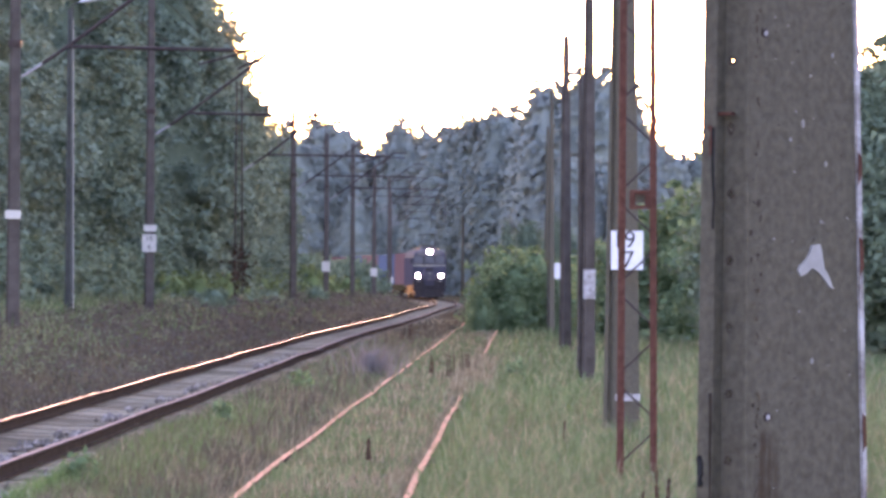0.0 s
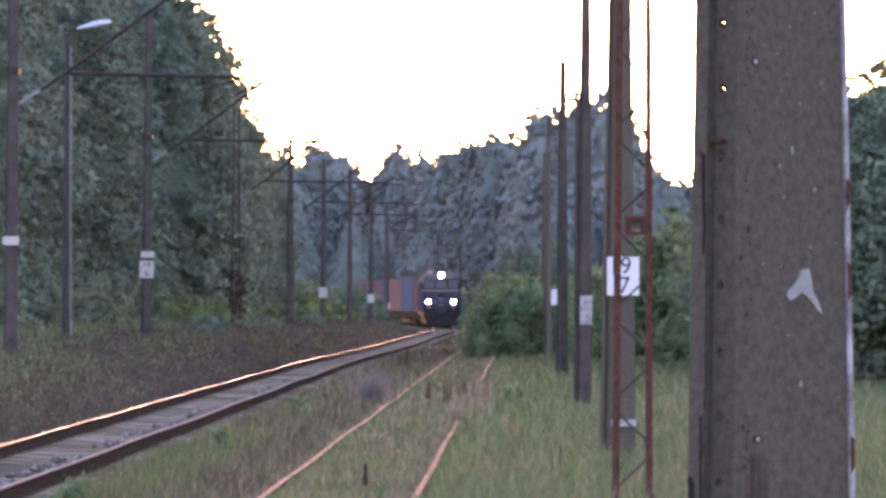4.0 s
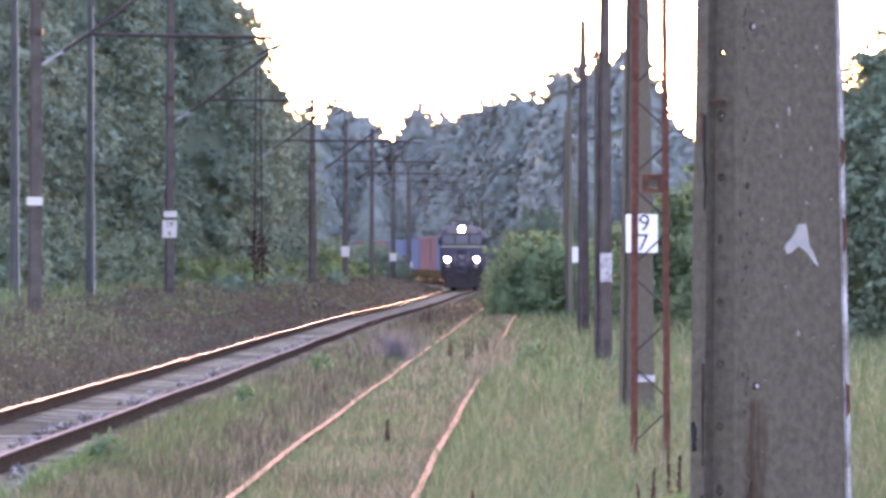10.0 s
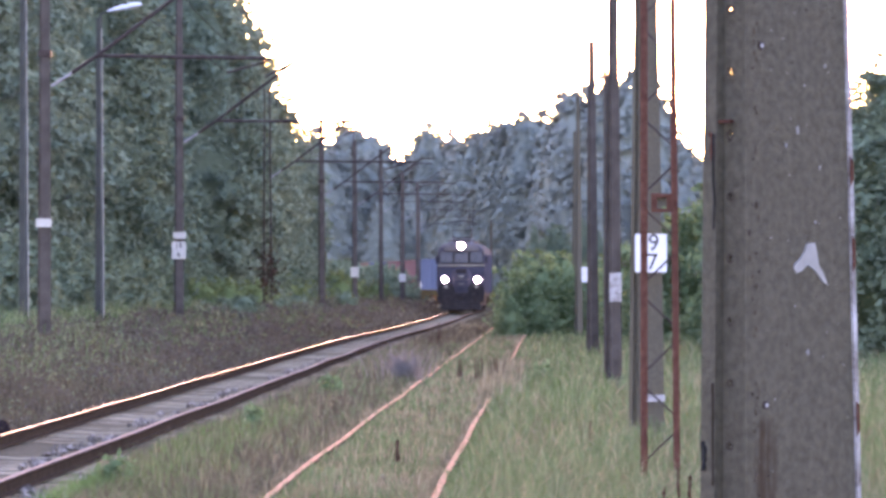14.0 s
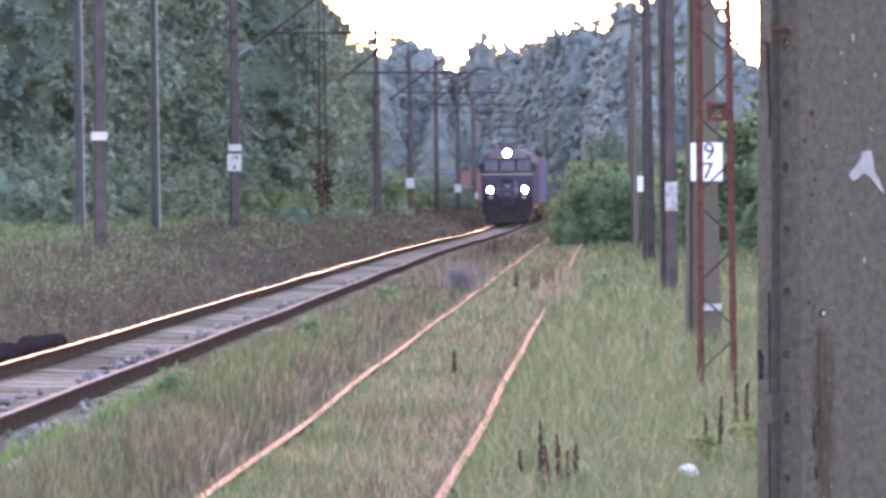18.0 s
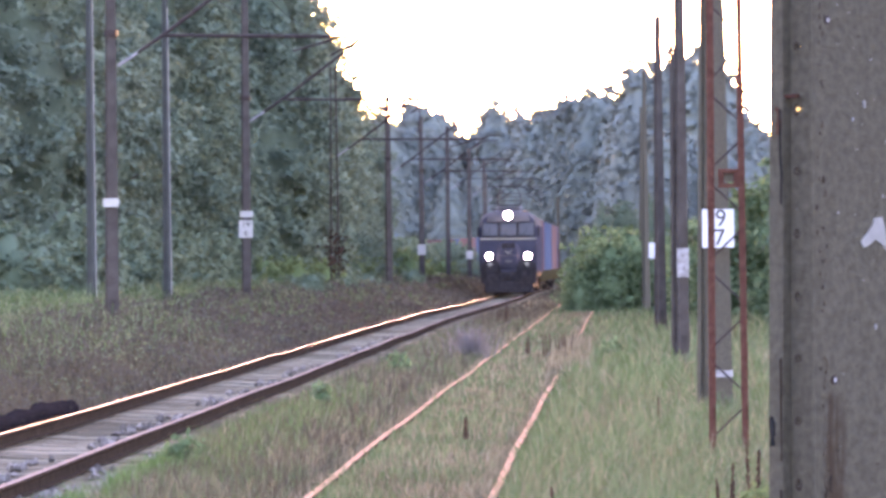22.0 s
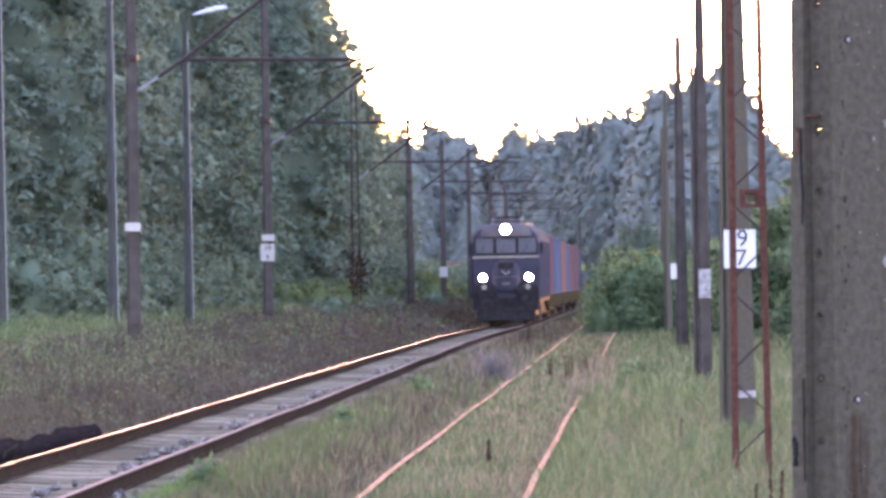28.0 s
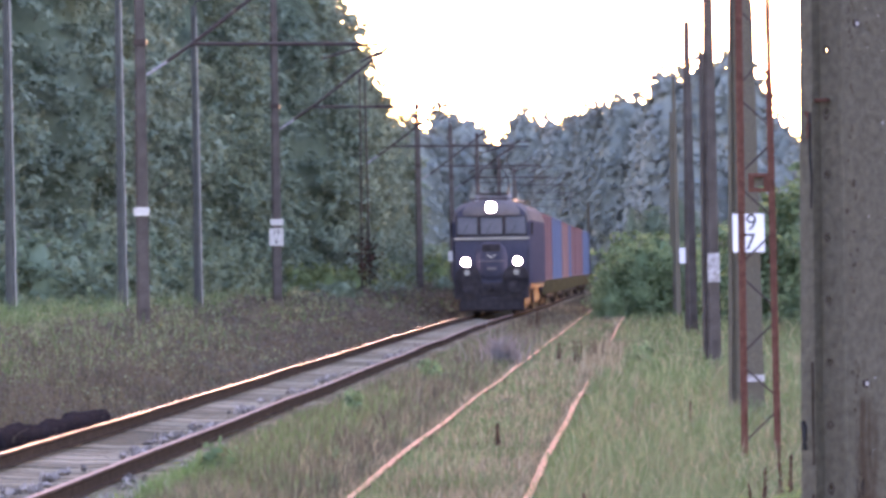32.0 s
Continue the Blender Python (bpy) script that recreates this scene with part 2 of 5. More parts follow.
def rust_run(base):
    """Concrete with a ragged brown stain that has run down from a hole."""
    m = base.copy()
    m.name = "rust_streaked_concrete"
    n, l = m.node_tree.nodes, m.node_tree.links
    bsdf = n["Principled BSDF"]
    plain = bsdf.inputs["Base Color"].links[0].from_socket
    tc = n.new("ShaderNodeTexCoord")
    axes = n.new("ShaderNodeSeparateXYZ")
    l.new(tc.outputs["Object"], axes.inputs[0])
    stretch = n.new("ShaderNodeMapping")
    stretch.inputs["Scale"].default_value = (45, 45, 6)
    grain = n.new("ShaderNodeTexNoise")
    grain.inputs["Scale"].default_value = 1.0
    grain.inputs["Detail"].default_value = 5
    l.new(tc.outputs["Object"], stretch.inputs["Vector"])
    l.new(stretch.outputs[0], grain.inputs["Vector"])

    def band(out, lo, hi, a, b):
        r = n.new("ShaderNodeMapRange")
        r.interpolation_type = "SMOOTHSTEP"
        for k, v in enumerate((lo, hi, a, b)):
            r.inputs[1 + k].default_value = v
        l.new(out, r.inputs[0])
        return r.outputs[0]

    def times(a, b):
        k = n.new("ShaderNodeMath")
        k.operation = "MULTIPLY"
        l.new(a, k.inputs[0])
        l.new(b, k.inputs[1])
        return k.outputs[0]

    across = times(band(axes.outputs[0], -0.205, -0.168, 0, 1), band(axes.outputs[0], -0.130, -0.088, 1, 0))
    down = times(band(axes.outputs[2], 0.75, 1.30, 0.35, 1), band(axes.outputs[2], 1.56, 1.60, 1, 0))
    mask = times(times(across, down), band(grain.outputs["Fac"], 0.34, 0.66, 0.05, 0.85))
    mix = n.new("ShaderNodeMixRGB")
    mix.inputs[2].default_value = (0.040, 0.027, 0.018, 1)
    l.new(mask, mix.inputs[0])
    l.new(plain, mix.inputs[1])
    l.new(mix.outputs[0], bsdf.inputs["Base Color"])
    return m


MAT["concrete_stained"] = rust_run(MAT["concrete"])
# container paints are muted, with the haze mixed into their colours
CONTAINER = {
    "red": material("rust_red_container_paint", [(0.095, 0.058, 0.060), (0.125, 0.076, 0.076)], 0.6, 0.9, bump=0.05),
    "blue": material("blue_container_paint", [(0.058, 0.076, 0.115), (0.078, 0.10, 0.15)], 0.6, 0.9, bump=0.05),
    "orange": material("hazed_orange_container_paint", [(0.125, 0.078, 0.072), (0.16, 0.10, 0.092)], 0.6, 0.9, bump=0.05),
    # grey of the door bars, and pale sky light put into the roofs
    "grey": material("pale_grey_bars_and_roof_sheen", [(0.25, 0.26, 0.28), (0.34, 0.35, 0.37)], 0.6, 0.9, bump=0.05),
}


# ---------------------------------------------------------------- mesh helpers
def part(name, bm, mat, parent=None, label=""):
    """Links a bmesh as one mesh object under a thing or part."""
    me = bpy.data.meshes.new(name)
    bm.to_mesh(me)
    bm.free()
    for m in (mat if isinstance(mat, (list, tuple)) else [mat]):
        me.materials.append(m)
    ob = new(name, me)
    if parent:
        ob.parent = parent
    if label:
        ob["label"] = label
    return ob


def mesh_ob(name, verts, faces, mat, parent=None, smooth=False, idx=None):
    me = bpy.data.meshes.new(name)
    me.from_pydata(verts, [], faces)
    for m in (mat if isinstance(mat, (list, tuple)) else [mat]):
        me.materials.append(m)
    if idx is not None:
        me.polygons.foreach_set("material_index", idx)
    if smooth:
        me.polygons.foreach_set("use_smooth", [True] * len(me.polygons))
    ob = new(name, me)
    if parent:
        ob.parent = parent
    return ob


def thing(name, m, label, category, group="", kind=""):
    ob = new(name)
    ob.matrix_basis = m
    ob.empty_display_size = 0.2
    return tagged(ob, label, category, group, kind)


def box(bm, x0, y0, z0, x1, y1, z1, bevel=0.0):
    r = bmesh.ops.create_cube(bm, size=1.0)
    for v in r["verts"]:
        v.co = ((v.co.x + 0.5) * (x1 - x0) + x0, (v.co.y + 0.5) * (y1 - y0) + y0, (v.co.z + 0.5) * (z1 - z0) + z0)
    if bevel:
        es = {e for v in r["verts"] for e in v.link_edges}
        bmesh.ops.bevel(bm, geom=list(es), offset=bevel, segments=2, affect="EDGES", profile=0.5)
    return bm


def tube(bm, a, b, r0, r1=None, n=8):
    """A round bar from a to b."""
    r1 = r0 if r1 is None else r1
    a, b = Vector(a), Vector(b)
    d = b - a
    q = d.to_track_quat("Z", "Y").to_matrix().to_4x4()
    bmesh.ops.create_cone(bm, cap_ends=True, segments=n, radius1=r0, radius2=r1, depth=d.length, matrix=Matrix.Translation((a + b) / 2) @ q)
    return bm


def bars(*runs, n=8):
    bm = bmesh.new()
    for r in runs:
        pts, rad = r[:-1], r[-1]
        for a, b in zip(pts, pts[1:]):
            tube(bm, a, b, rad, n=n)
    return bm


def leaf_mesh(name, rng, pts, ways, size, mat, parent, wild=0.6, corners=4, core=()):
    n = len(pts)
    out = ways * 0.5 + np.array([0, 0, 0.3]) + rng.normal(size=(n, 3)) * wild
    up = np.cross(out, rng.normal(size=(n, 3)))
    up /= np.linalg.norm(up, axis=1)[:, None]
    side = np.cross(up, out)
    side /= np.linalg.norm(side, axis=1)[:, None]
    s = (size * rng.uniform(0.5, 1.35, n))[:, None]
    v = np.empty((n, 4, 3))
    v[:, 0] = pts - up * s
    v[:, 1] = pts + side * s * 0.55
    v[:, 2] = pts + up * s * 0.9
    v[:, 3] = pts - side * s * 0.6
    if corners == 3:
        v = v[:, [0, 1, 3]]
        v[:, 1:] += (up * s * 0.8)[:, None]
    v = v.reshape(-1, 3).tolist()
    f = np.arange(n * corners).reshape(n, corners).tolist()
    if core:
        i = len(v)
        v += core[0]
        f += [tuple(i + k for k in face) for face in core[1]]
    return mesh_ob(name, v, f, mat, parent, bool(core))


def spline(knots, y):
    """Catmull-Rom through (y, x) knots."""
    k = 0
    while k < len(knots) - 2 and y > knots[k + 1][0]:
        k += 1
    y1, x1 = knots[k]
    y2, x2 = knots[k + 1]
    y0, x0 = knots[max(k - 1, 0)]
    y3, x3 = knots[min(k + 2, len(knots) - 1)]
    m1 = (x2 - x0) / (y2 - y0)
    m2 = (x3 - x1) / (y3 - y1)
    h = y2 - y1
    u = (y - y1) / h
    if u < 0:
        return x1 + m1 * (y - y1)
    if u > 1:
        return x2 + m2 * (y - y2)
    return (2 * u**3 - 3 * u**2 + 1) * x1 + (u**3 - 2 * u**2 + u) * h * m1 + (-2 * u**3 + 3 * u**2) * x2 + (u**3 - u**2) * h * m2


# ---------------------------------------------------------------- plan of the line
MAIN = [(-60, -7.1), (30, -5.16), (60, -4.51), (100, -3.73), (150, -2.69), (190, -1.42), (225, -0.48), (260, 0.30), (300, 1.44), (332, 1.9),
        (360, 1.7), (389, 0.75), (428, -1.5), (500, -8.8), (590, -21.7), (700, -42.0), (900, -88.0), (1200, -170.0)]
RAIL_Z = 0.13
OLD_Z = 0.05


def main_x(y):
    return spline(MAIN, y)


def old_x(y):
    return -1.833 + 0.02338 * y


def place_on_main(y):
    """Position and heading of the main line."""
    dx = (main_x(y + 1) - main_x(y - 1)) / 2
    return Vector((main_x(y), y, RAIL_Z)), math.degrees(math.atan2(-dx, 1))


def rise(x, y):
    """The height of the ground."""
    d = x - main_x(y)
    z = 0.0
    if d < -1.9:
        u = min((-1.9 - d) / 3.2, 1.0)
        z += 0.62 * u * u * (3 - 2 * u)
    if -2.6 < d < 1.55:
        u = min(1.0, (1.55 - d) / 0.4, (d + 2.6) / 0.6)
        z -= 0.21 * u
    z += 0.05 * noise.noise((x * 0.35, y * 0.35, 0)) + 0.02 * noise.noise((x * 1.7, y * 1.7, 3))
    return z


# ---------------------------------------------------------------- ground
def spread(lo, hi, fine, coarse_to, grow):
    out = list(np.arange(lo, hi, fine))
    step = fine
    v = hi
    while v < coarse_to:
        out.append(v)
        step *= grow
        v += step
    out.append(coarse_to)
    return out


def build_ground():
    ys = [-3000, -1000, -300, -100, -40] + spread(-10, 140, 0.9, 4500, 1.09)
    right = spread(0, 16, 0.4, 3500, 1.25)
    xs = sorted({-x - 0.2 for x in spread(0, 16, 0.4, 3500, 1.25)} | set(right))
    verts = [(x, y, rise(x, y)) for y in ys for x in xs]
    w = len(xs)
    faces = [(j * w + i, j * w + i + 1, (j + 1) * w + i + 1, (j + 1) * w + i) for j in range(len(ys) - 1) for i in range(w - 1)]
    g = mesh_ob("ground", verts, faces, MAT["soil"], smooth=True)
    tagged(g, "rough grassy soil beside the railway line", "ground", kind="structure")


build_ground()

RAIL_PROFILE = [(-0.014, 0.0), (0.014, 0.0), (0.033, -0.003), (0.036, -0.008), (0.036, -0.035), (0.009, -0.05), (0.009, -0.125), (0.0625, -0.14), (0.0625, -0.15), (-0.0625, -0.15),
                (-0.0625, -0.14), (-0.009, -0.125), (-0.009, -0.05), (-0.036, -0.035), (-0.036, -0.008), (-0.033, -0.003)]


def rail(name, f, side, z, y0, y1, mats, parent, wobble=0.0, wide_top=True):
    verts, faces, idx = [], [], []
    ys = [y0]
    while ys[-1] < y1:
        ys.append(ys[-1] + (1.5 if ys[-1] < 160 else 5))
    n = len(RAIL_PROFILE)
    for y in ys:
        dx = (f(y + 1) - f(y - 1)) / 2
        c = math.cos(math.atan(dx))
        wx = wobble * noise.noise((y * 0.07, side, 0))
        wz = wobble * 0.6 * noise.noise((y * 0.09, side, 7))
        for px, pz in RAIL_PROFILE:
            verts.append((f(y) + side * 0.7525 / c + px + wx, y, z + pz + wz))
    for j in range(len(ys) - 1):
        for i in range(n):
            k = (i + 1) % n
            faces.append((j * n + i, (j + 1) * n + i, (j + 1) * n + k, j * n + k))
            idx.append(0 if i == 0 or (wide_top and i in (1, n - 1)) else 1)
    faces.append(tuple(range(n)))
    idx.append(1)
    return mesh_ob(name, verts, faces, mats, parent, idx=idx)


def build_tracks():
    track = thing("main_track", pose(0, 0, 0), "railway track with shiny steel rails on concrete sleepers", "railway track", kind="structure")
    for side, top in ((-1, "rail"), (1, "rail_weak_sheen")):
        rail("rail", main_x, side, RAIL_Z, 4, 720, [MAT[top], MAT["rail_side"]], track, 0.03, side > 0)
    old = thing("old_track", pose(0, 0, 0), "disused rusty railway track sunk in tall grass", "railway track", kind="structure")
    for side in (-1, 1):
        # tops take the sheen colour, sides the plain brown rust
        rail("rail", old_x, side, OLD_Z, 4, 190, [MAT["rail_old_sheen"], MAT["rail_side"]], old, 0.05)
    return track


TRACK = build_tracks()

# ---------------------------------------------------------------- masts beside the old track
def mast_shell(height, w0, d0, shrink, step, web=0.03, hole=1.0, cut=(-0.20, 0.02, 0.24, -0.36, 0.5), foot=-0.4):
    """A tapered concrete mast of H section, its webs pierced by a row of round holes."""
    def sect(z):
        k = 1 - shrink * max(z, 0) / height
        return w0 * k, d0 * k

    verts, faces = [], []

    def ring(pts):
        i = len(verts)
        verts.extend(pts)
        return i

    def block(fx0, fx1, fy0, fy1, z0, z1):
        """A tapered bar; the limits are fractions of the section."""
        i = len(verts)
        for z in (z0, z1):
            w, d = sect(z)
            for fx, fy in ((fx0, fy0), (fx1, fy0), (fx1, fy1), (fx0, fy1)):
                verts.append((fx * w, fy * d, z))
        faces.extend([(i, i + 3, i + 2, i + 1), (i + 4, i + 5, i + 6, i + 7)] + [(i + k, i + (k + 1) % 4, i + 4 + (k + 1) % 4, i + 4 + k) for k in range(4)])

    # two flanges with a chamfered inner edge, front and back
    f0, fc, f1, sx, lip = cut
    block(-0.5, 0.5, -0.5, f0, -0.4, height)
    block(-0.5, lip, f1, 0.5, -0.4, height)
    # the web on the side with the holes, cell by cell
    z = foot
    while z < height - 0.05:
        z1 = min(z + step, height)
        zc = (z + z1) / 2
        w, d = sect(zc)
        r = min(0.014, 0.06 * d + 0.002) * hole
        cells = []
        for off in (0.0, web):
            outer = [(f0, z), (fc, z), (f1, z), (f1, zc), (f1, z1), (fc, z1), (f0, z1), (f0, zc)]
            o = ring([(sx * sect(b)[0] + off, a * sect(b)[1], b) for a, b in outer])
            c = ring([(sx * w + off, fc * d + r * math.cos(math.radians(225 + 45 * k)), zc + r * math.sin(math.radians(225 + 45 * k))) for k in range(8)])
            cells.append((o, c))
        (o, c), (o2, c2) = cells
        for k in range(8):
            kk = (k + 1) % 8
            faces.append((o + k, c + k, c + kk, o + kk))
            faces.append((o2 + k, o2 + kk, c2 + kk, c2 + k))
            faces.append((c + k, c2 + k, c2 + kk, c + kk))
        z = z1
    return verts, faces


def roadside_mast(x, y, height, turn, lean, label, shrink=0.68, step=0.163, mat="concrete", width=0.40, web=0.012, depth=0.245, **shape):
    t = thing("concrete_mast", pose(x, y, rise(x, y), 0, lean, turn), label, "mast", "row of concrete masts")
    v, f = mast_shell(height, width, depth, shrink, step, web, **shape)
    mesh_ob("shaft", v, f, MAT[mat], t)
    return t


def plate(parent, name, x, y, z, w, h, lines, label, turn=0.0, mat="white"):
    """A number plate with painted characters, set off from the mast's axis by (x, y)."""
    a = radians(-turn)
    x, y = x * math.cos(a) + y * math.sin(a), -x * math.sin(a) + y * math.cos(a)
    bm = box(bmesh.new(), -w / 2, -0.008, -h / 2, w / 2, 0.0, h / 2, 0.003)
    p = part(name, bm, MAT[mat], parent, label)
    p.matrix_basis = pose(x, y, z, 0, 0, turn)
    for text, size, cx, cz in lines:
        c = bpy.data.curves.new("numeral", "FONT")
        c.body, c.size, c.extrude = text, size, 0.001
        c.align_x, c.align_y = "CENTER", "CENTER"
        c.materials.append(MAT["black"])
        ob = new("numeral", c)
        ob.parent = p
        ob.matrix_basis = pose(cx, -0.0105, cz, 90, 0, 0)
    return p


def build_right_masts():
    # the nearest mast, with its strip, holes and flaked paint
    near = roadside_mast(0.917, 12.5, 9.0, 45, -0.45, "weathered grey concrete mast with bolt holes and flaked white paint", 0.62, step=0.1705, width=0.527, depth=0.188, hole=0.62, mat="concrete_stained", cut=(-0.43, 0.03, 0.19, -0.415, -0.38), foot=-0.4523)
    for z, s in ((1.62, 1), (2.60, 1), (0.64, 1)):
        # a dark ring drawn in place of a hole through the face
        bm = tube(bmesh.new(), (0, 0, 0), (0, -0.005, 0), 0.008, n=10)
        tube(bm, (0, 0.004, 0), (0, -0.004, 0), 0.012, n=9)
        b = part("bolt", bm, MAT["dark_iron"], near)
        b.matrix_basis = pose(-0.148, -0.5 * 0.188 * (1 - 0.62 * z / 9.0) + 0.002, z)
        # pale disc stands in for the daylight behind the hole
        bm = tube(bmesh.new(), (0, -0.004, 0), (0, -0.0062, 0), 0.0068, n=10)
        part("hole_daylight", bm, MAT["peeling"], b, "pale disc for daylight seen through the hole")
    return near


NEAR_MAST = build_right_masts()
m2 = roadside_mast(2.44, 56.0, 9.5, 45, 0.1, "grey concrete mast with a white number plate", 0.6, step=0.33, width=0.42)
plate(m2, "number_plate", 0.045, -0.28, 2.30 - rise(2.46, 56), 0.392, 0.472, [("19", 0.29, -0.04, 0.12), ("7", 0.29, 0.015, -0.12)], "white enamel plate with black numbers", -45)
plate(m2, "painted_band", 0.06, -0.285, 0.50, 0.30, 0.085, [], "worn white paint", -45, "peeling")
m3 = roadside_mast(3.05, 84.0, 9.6, 45, 0.15, "grey concrete mast with a flaking white painted band", 0.5, step=0.35, width=0.29, depth=0.17, mat="concrete_dark")
plate(m3, "painted_band", 0.03, -0.185, 1.88, 0.225, 0.54, [], "flaking white paint", -45, "peeling")
m4 = roadside_mast(3.90, 123.0, 8.55, 45, -0.1, "slender grey concrete mast tapering to its top", 0.45, step=0.35, width=0.32, depth=0.19, mat="concrete_dark")
plate(m4, "number_plate", -0.22, -0.2, 2.16, 0.16, 0.42, [], "small white plate", -45)
roadside_mast(4.72, 165.0, 8.8, 45, 0.0, "grey concrete mast standing among bushes", 0.66, step=0.35, width=0.30, depth=0.18)
roadside_mast(5.70, 205.0, 8.8, 45, 0.0, "grey concrete mast standing among bushes", 0.66, step=0.35, width=0.30, depth=0.18)
roadside_mast(9.1, 424.0, 8.5, 45, 0.0, "pale concrete mast before the distant wood", 0.4, step=0.5, width=0.36, depth=0.2)
roadside_mast(4.3, 462.0, 8.3, 45, 0.0, "pale concrete mast before the distant wood", 0.4, step=0.5, width=0.36, depth=0.2)
bm = box(bmesh.new(), -0.03, -0.02, 0.3, 0.03, 0.02, 7.2, 0.005)
part("conduit", bm, MAT["concrete_dark"], m3, "dark cable conduit").matrix_basis = pose(-0.11 - 0.04, 0.11 - 0.04, 0)


def build_lattice():
    x0, x1, y = 1.806, 2.112, 42.0
    t = thing("lattice_mast", pose((x0 + x1) / 2, y, rise(1.95, y)), "rusty red-brown steel lattice mast with zigzag bracing", "lattice mast")
    h = (x1 - x0) / 2
    top = 8.0
    for s in (-1, 1):
        bm = box(bmesh.new(), -0.032, -0.006, -0.3, 0.032, 0.006, top)
        box(bm, -0.032 if s < 0 else 0.022, 0.006, -0.3, -0.022 if s < 0 else 0.032, 0.06, top)
        leg = part("leg", bm, MAT["rust"], t)
        leg.matrix_basis = pose(s * h, 0, 0, 0, -0.35 if s > 0 else 0.15, 0)
    z = 0.30
    k = 0
    while z < top - 0.3:
        a, b = (-h + 0.02, h - 0.02) if k % 2 == 0 else (h - 0.02, -h + 0.02)
        part("brace", bars(((a, 0.01, z), (b, 0.01, z + 0.25), 0.009), n=6), MAT["dark_iron"], t)
        z += 0.415
        k += 1
    x0, x1 = -h + 0.075, h - 0.03
    bm = box(bmesh.new(), x0, -0.03, 2.735, x1, 0.03, 2.775, 0.005)
    box(bm, x0, -0.03, 2.60, x1, 0.03, 2.635, 0.005)
    box(bm, x0, -0.03, 2.635, x0 + 0.05, 0.03, 2.735, 0.005)
    box(bm, x1 - 0.06, -0.03, 2.635, x1, 0.03, 2.735, 0.005)
    shell = part("box", bm, MAT["rust"], t, "rust-pitted steel box, open in front")
    part("back_plate", box(bmesh.new(), x0 + 0.05, 0.012, 2.655, x1 - 0.06, 0.022, 2.735), MAT["concrete"], shell, "pale flaking back plate")


build_lattice()


# ---------------------------------------------------------------- overhead line on the far side of the main track
def line_mast(y, x_off, height, width, label, plates=(), arm=True, mat="concrete_dark", thin=False):
    x = main_x(y) - x_off
    width *= 0.76
    z0 = rise(x, y)
    t = thing("catenary_mast", pose(x, y, z0, 0, random.uniform(-0.3, 0.3), 0), label, "mast", "catenary masts along the main track")
    if thin:
        for s in (-1, 1):
            part("leg", bars(((s * 0.17, 0, -0.2), (s * 0.10, 0, height), 0.035), n=6), MAT["dark_iron"], t)
        for k in range(int(height / 0.8)):
            part("brace", bars(((-0.16, 0, 0.5 + k * 0.8), (0.16, 0, 0.9 + k * 0.8), 0.012), n=5), MAT["dark_iron"], t)
    else:
        v, f = mast_shell(height, width, width * 0.72, 0.35, 0.6)
        shaft = mesh_ob("shaft", v, f, MAT[mat], t)
        shaft.rotation_euler = (0, 0, radians(20))
        part("band", box(bmesh.new(), -width * 0.52, -width * 0.42, 6.35, width * 0.52, width * 0.42, 6.5, 0.01), MAT["dark_iron"], t)
    if arm:
        low = z0 + 0.33
        r = 0.042 if y < 270 else 0.026
        part("insulator", bars(((0.15, 0, 6.65 - low), (0.7, 0, 7.0 - low), 0.035)), MAT["ceramic"], t)
        part("inclined_tube", bars(((0.6, 0, 6.94 - low), (1.2, 0, 7.35 - low), (3.8, 0, 9.3 - low), (4.5, 0, 9.28 - low), r)), MAT["dark_iron"], t)
        part("horizontal_tube", bars(((1.15, 0, 7.32 - low), (x_off + 0.2, 0, 7.26 - low), r)), MAT["dark_iron"], t)
        part("steady_arm", bars(((x_off - 1.2, 0, 6.95 - low), (x_off - 0.3, 0, 7.2 - low), 0.6 * r), ((x_off - 0.35, 0, 6.85 - low), (x_off + 0.3, 0, 7.22 - low), (x_off + 0.85, 0, 7.2 - low), 0.55 * r)), MAT["dark_iron"], t)
        part("dropper", bars(((x_off, 0, 7.2 - low), (x_off - 0.1, 0, 5.9 - z0), 0.014)), MAT["dark_iron"], t)
    for dx, z, w, h, lines, lab in plates:
        plate(t, "number_plate", dx, -width * 0.5 - 0.02, z - z0, w, h, lines, lab, 0.0, "white_aged")
    return t


line_mast(100.0, 5.23, 9.6, 0.36, "dark concrete catenary mast with a small white plate", [(0.0, 3.29, 0.35, 0.19, [], "small white plate")])
line_mast(140.0, 5.44, 10.2, 0.36, "dark concrete catenary mast with a white number plate",
          [(0.0, 2.97, 0.44, 0.54, [("19", 0.24, 0, 0.13), ("6", 0.24, 0, -0.13)], "white plate with black numbers"), (0.02, 3.43, 0.40, 0.20, [], "small pale plate")])
line_mast(187.0, 6.0, 9.4, 0.3, "slim dark steel lattice catenary mast", thin=True)
line_mast(225.0, 5.85, 9.6, 0.42, "dark concrete catenary mast in tall grass")
line_mast(255.0, 5.5, 9.4, 0.38, "dark concrete catenary mast with a white plate", [(0, 2.56, 0.46, 0.58, [], "white plate")])
line_mast(280.0, 5.1, 9.6, 0.36, "dark concrete catenary mast in tall grass")
line_mast(310.0, 4.85, 9.0, 0.38, "dark concrete catenary mast with a white plate", [(0, 2.3, 0.46, 0.56, [], "white plate")])
line_mast(345.0, 4.3, 9.0, 0.36, "dark concrete catenary mast on the bend")
line_mast(385.0, 1.9 + 1.6, 9.0, 0.36, "dark concrete catenary mast on the bend", [(0, 1.75, 0.46, 0.5, [], "white plate")])


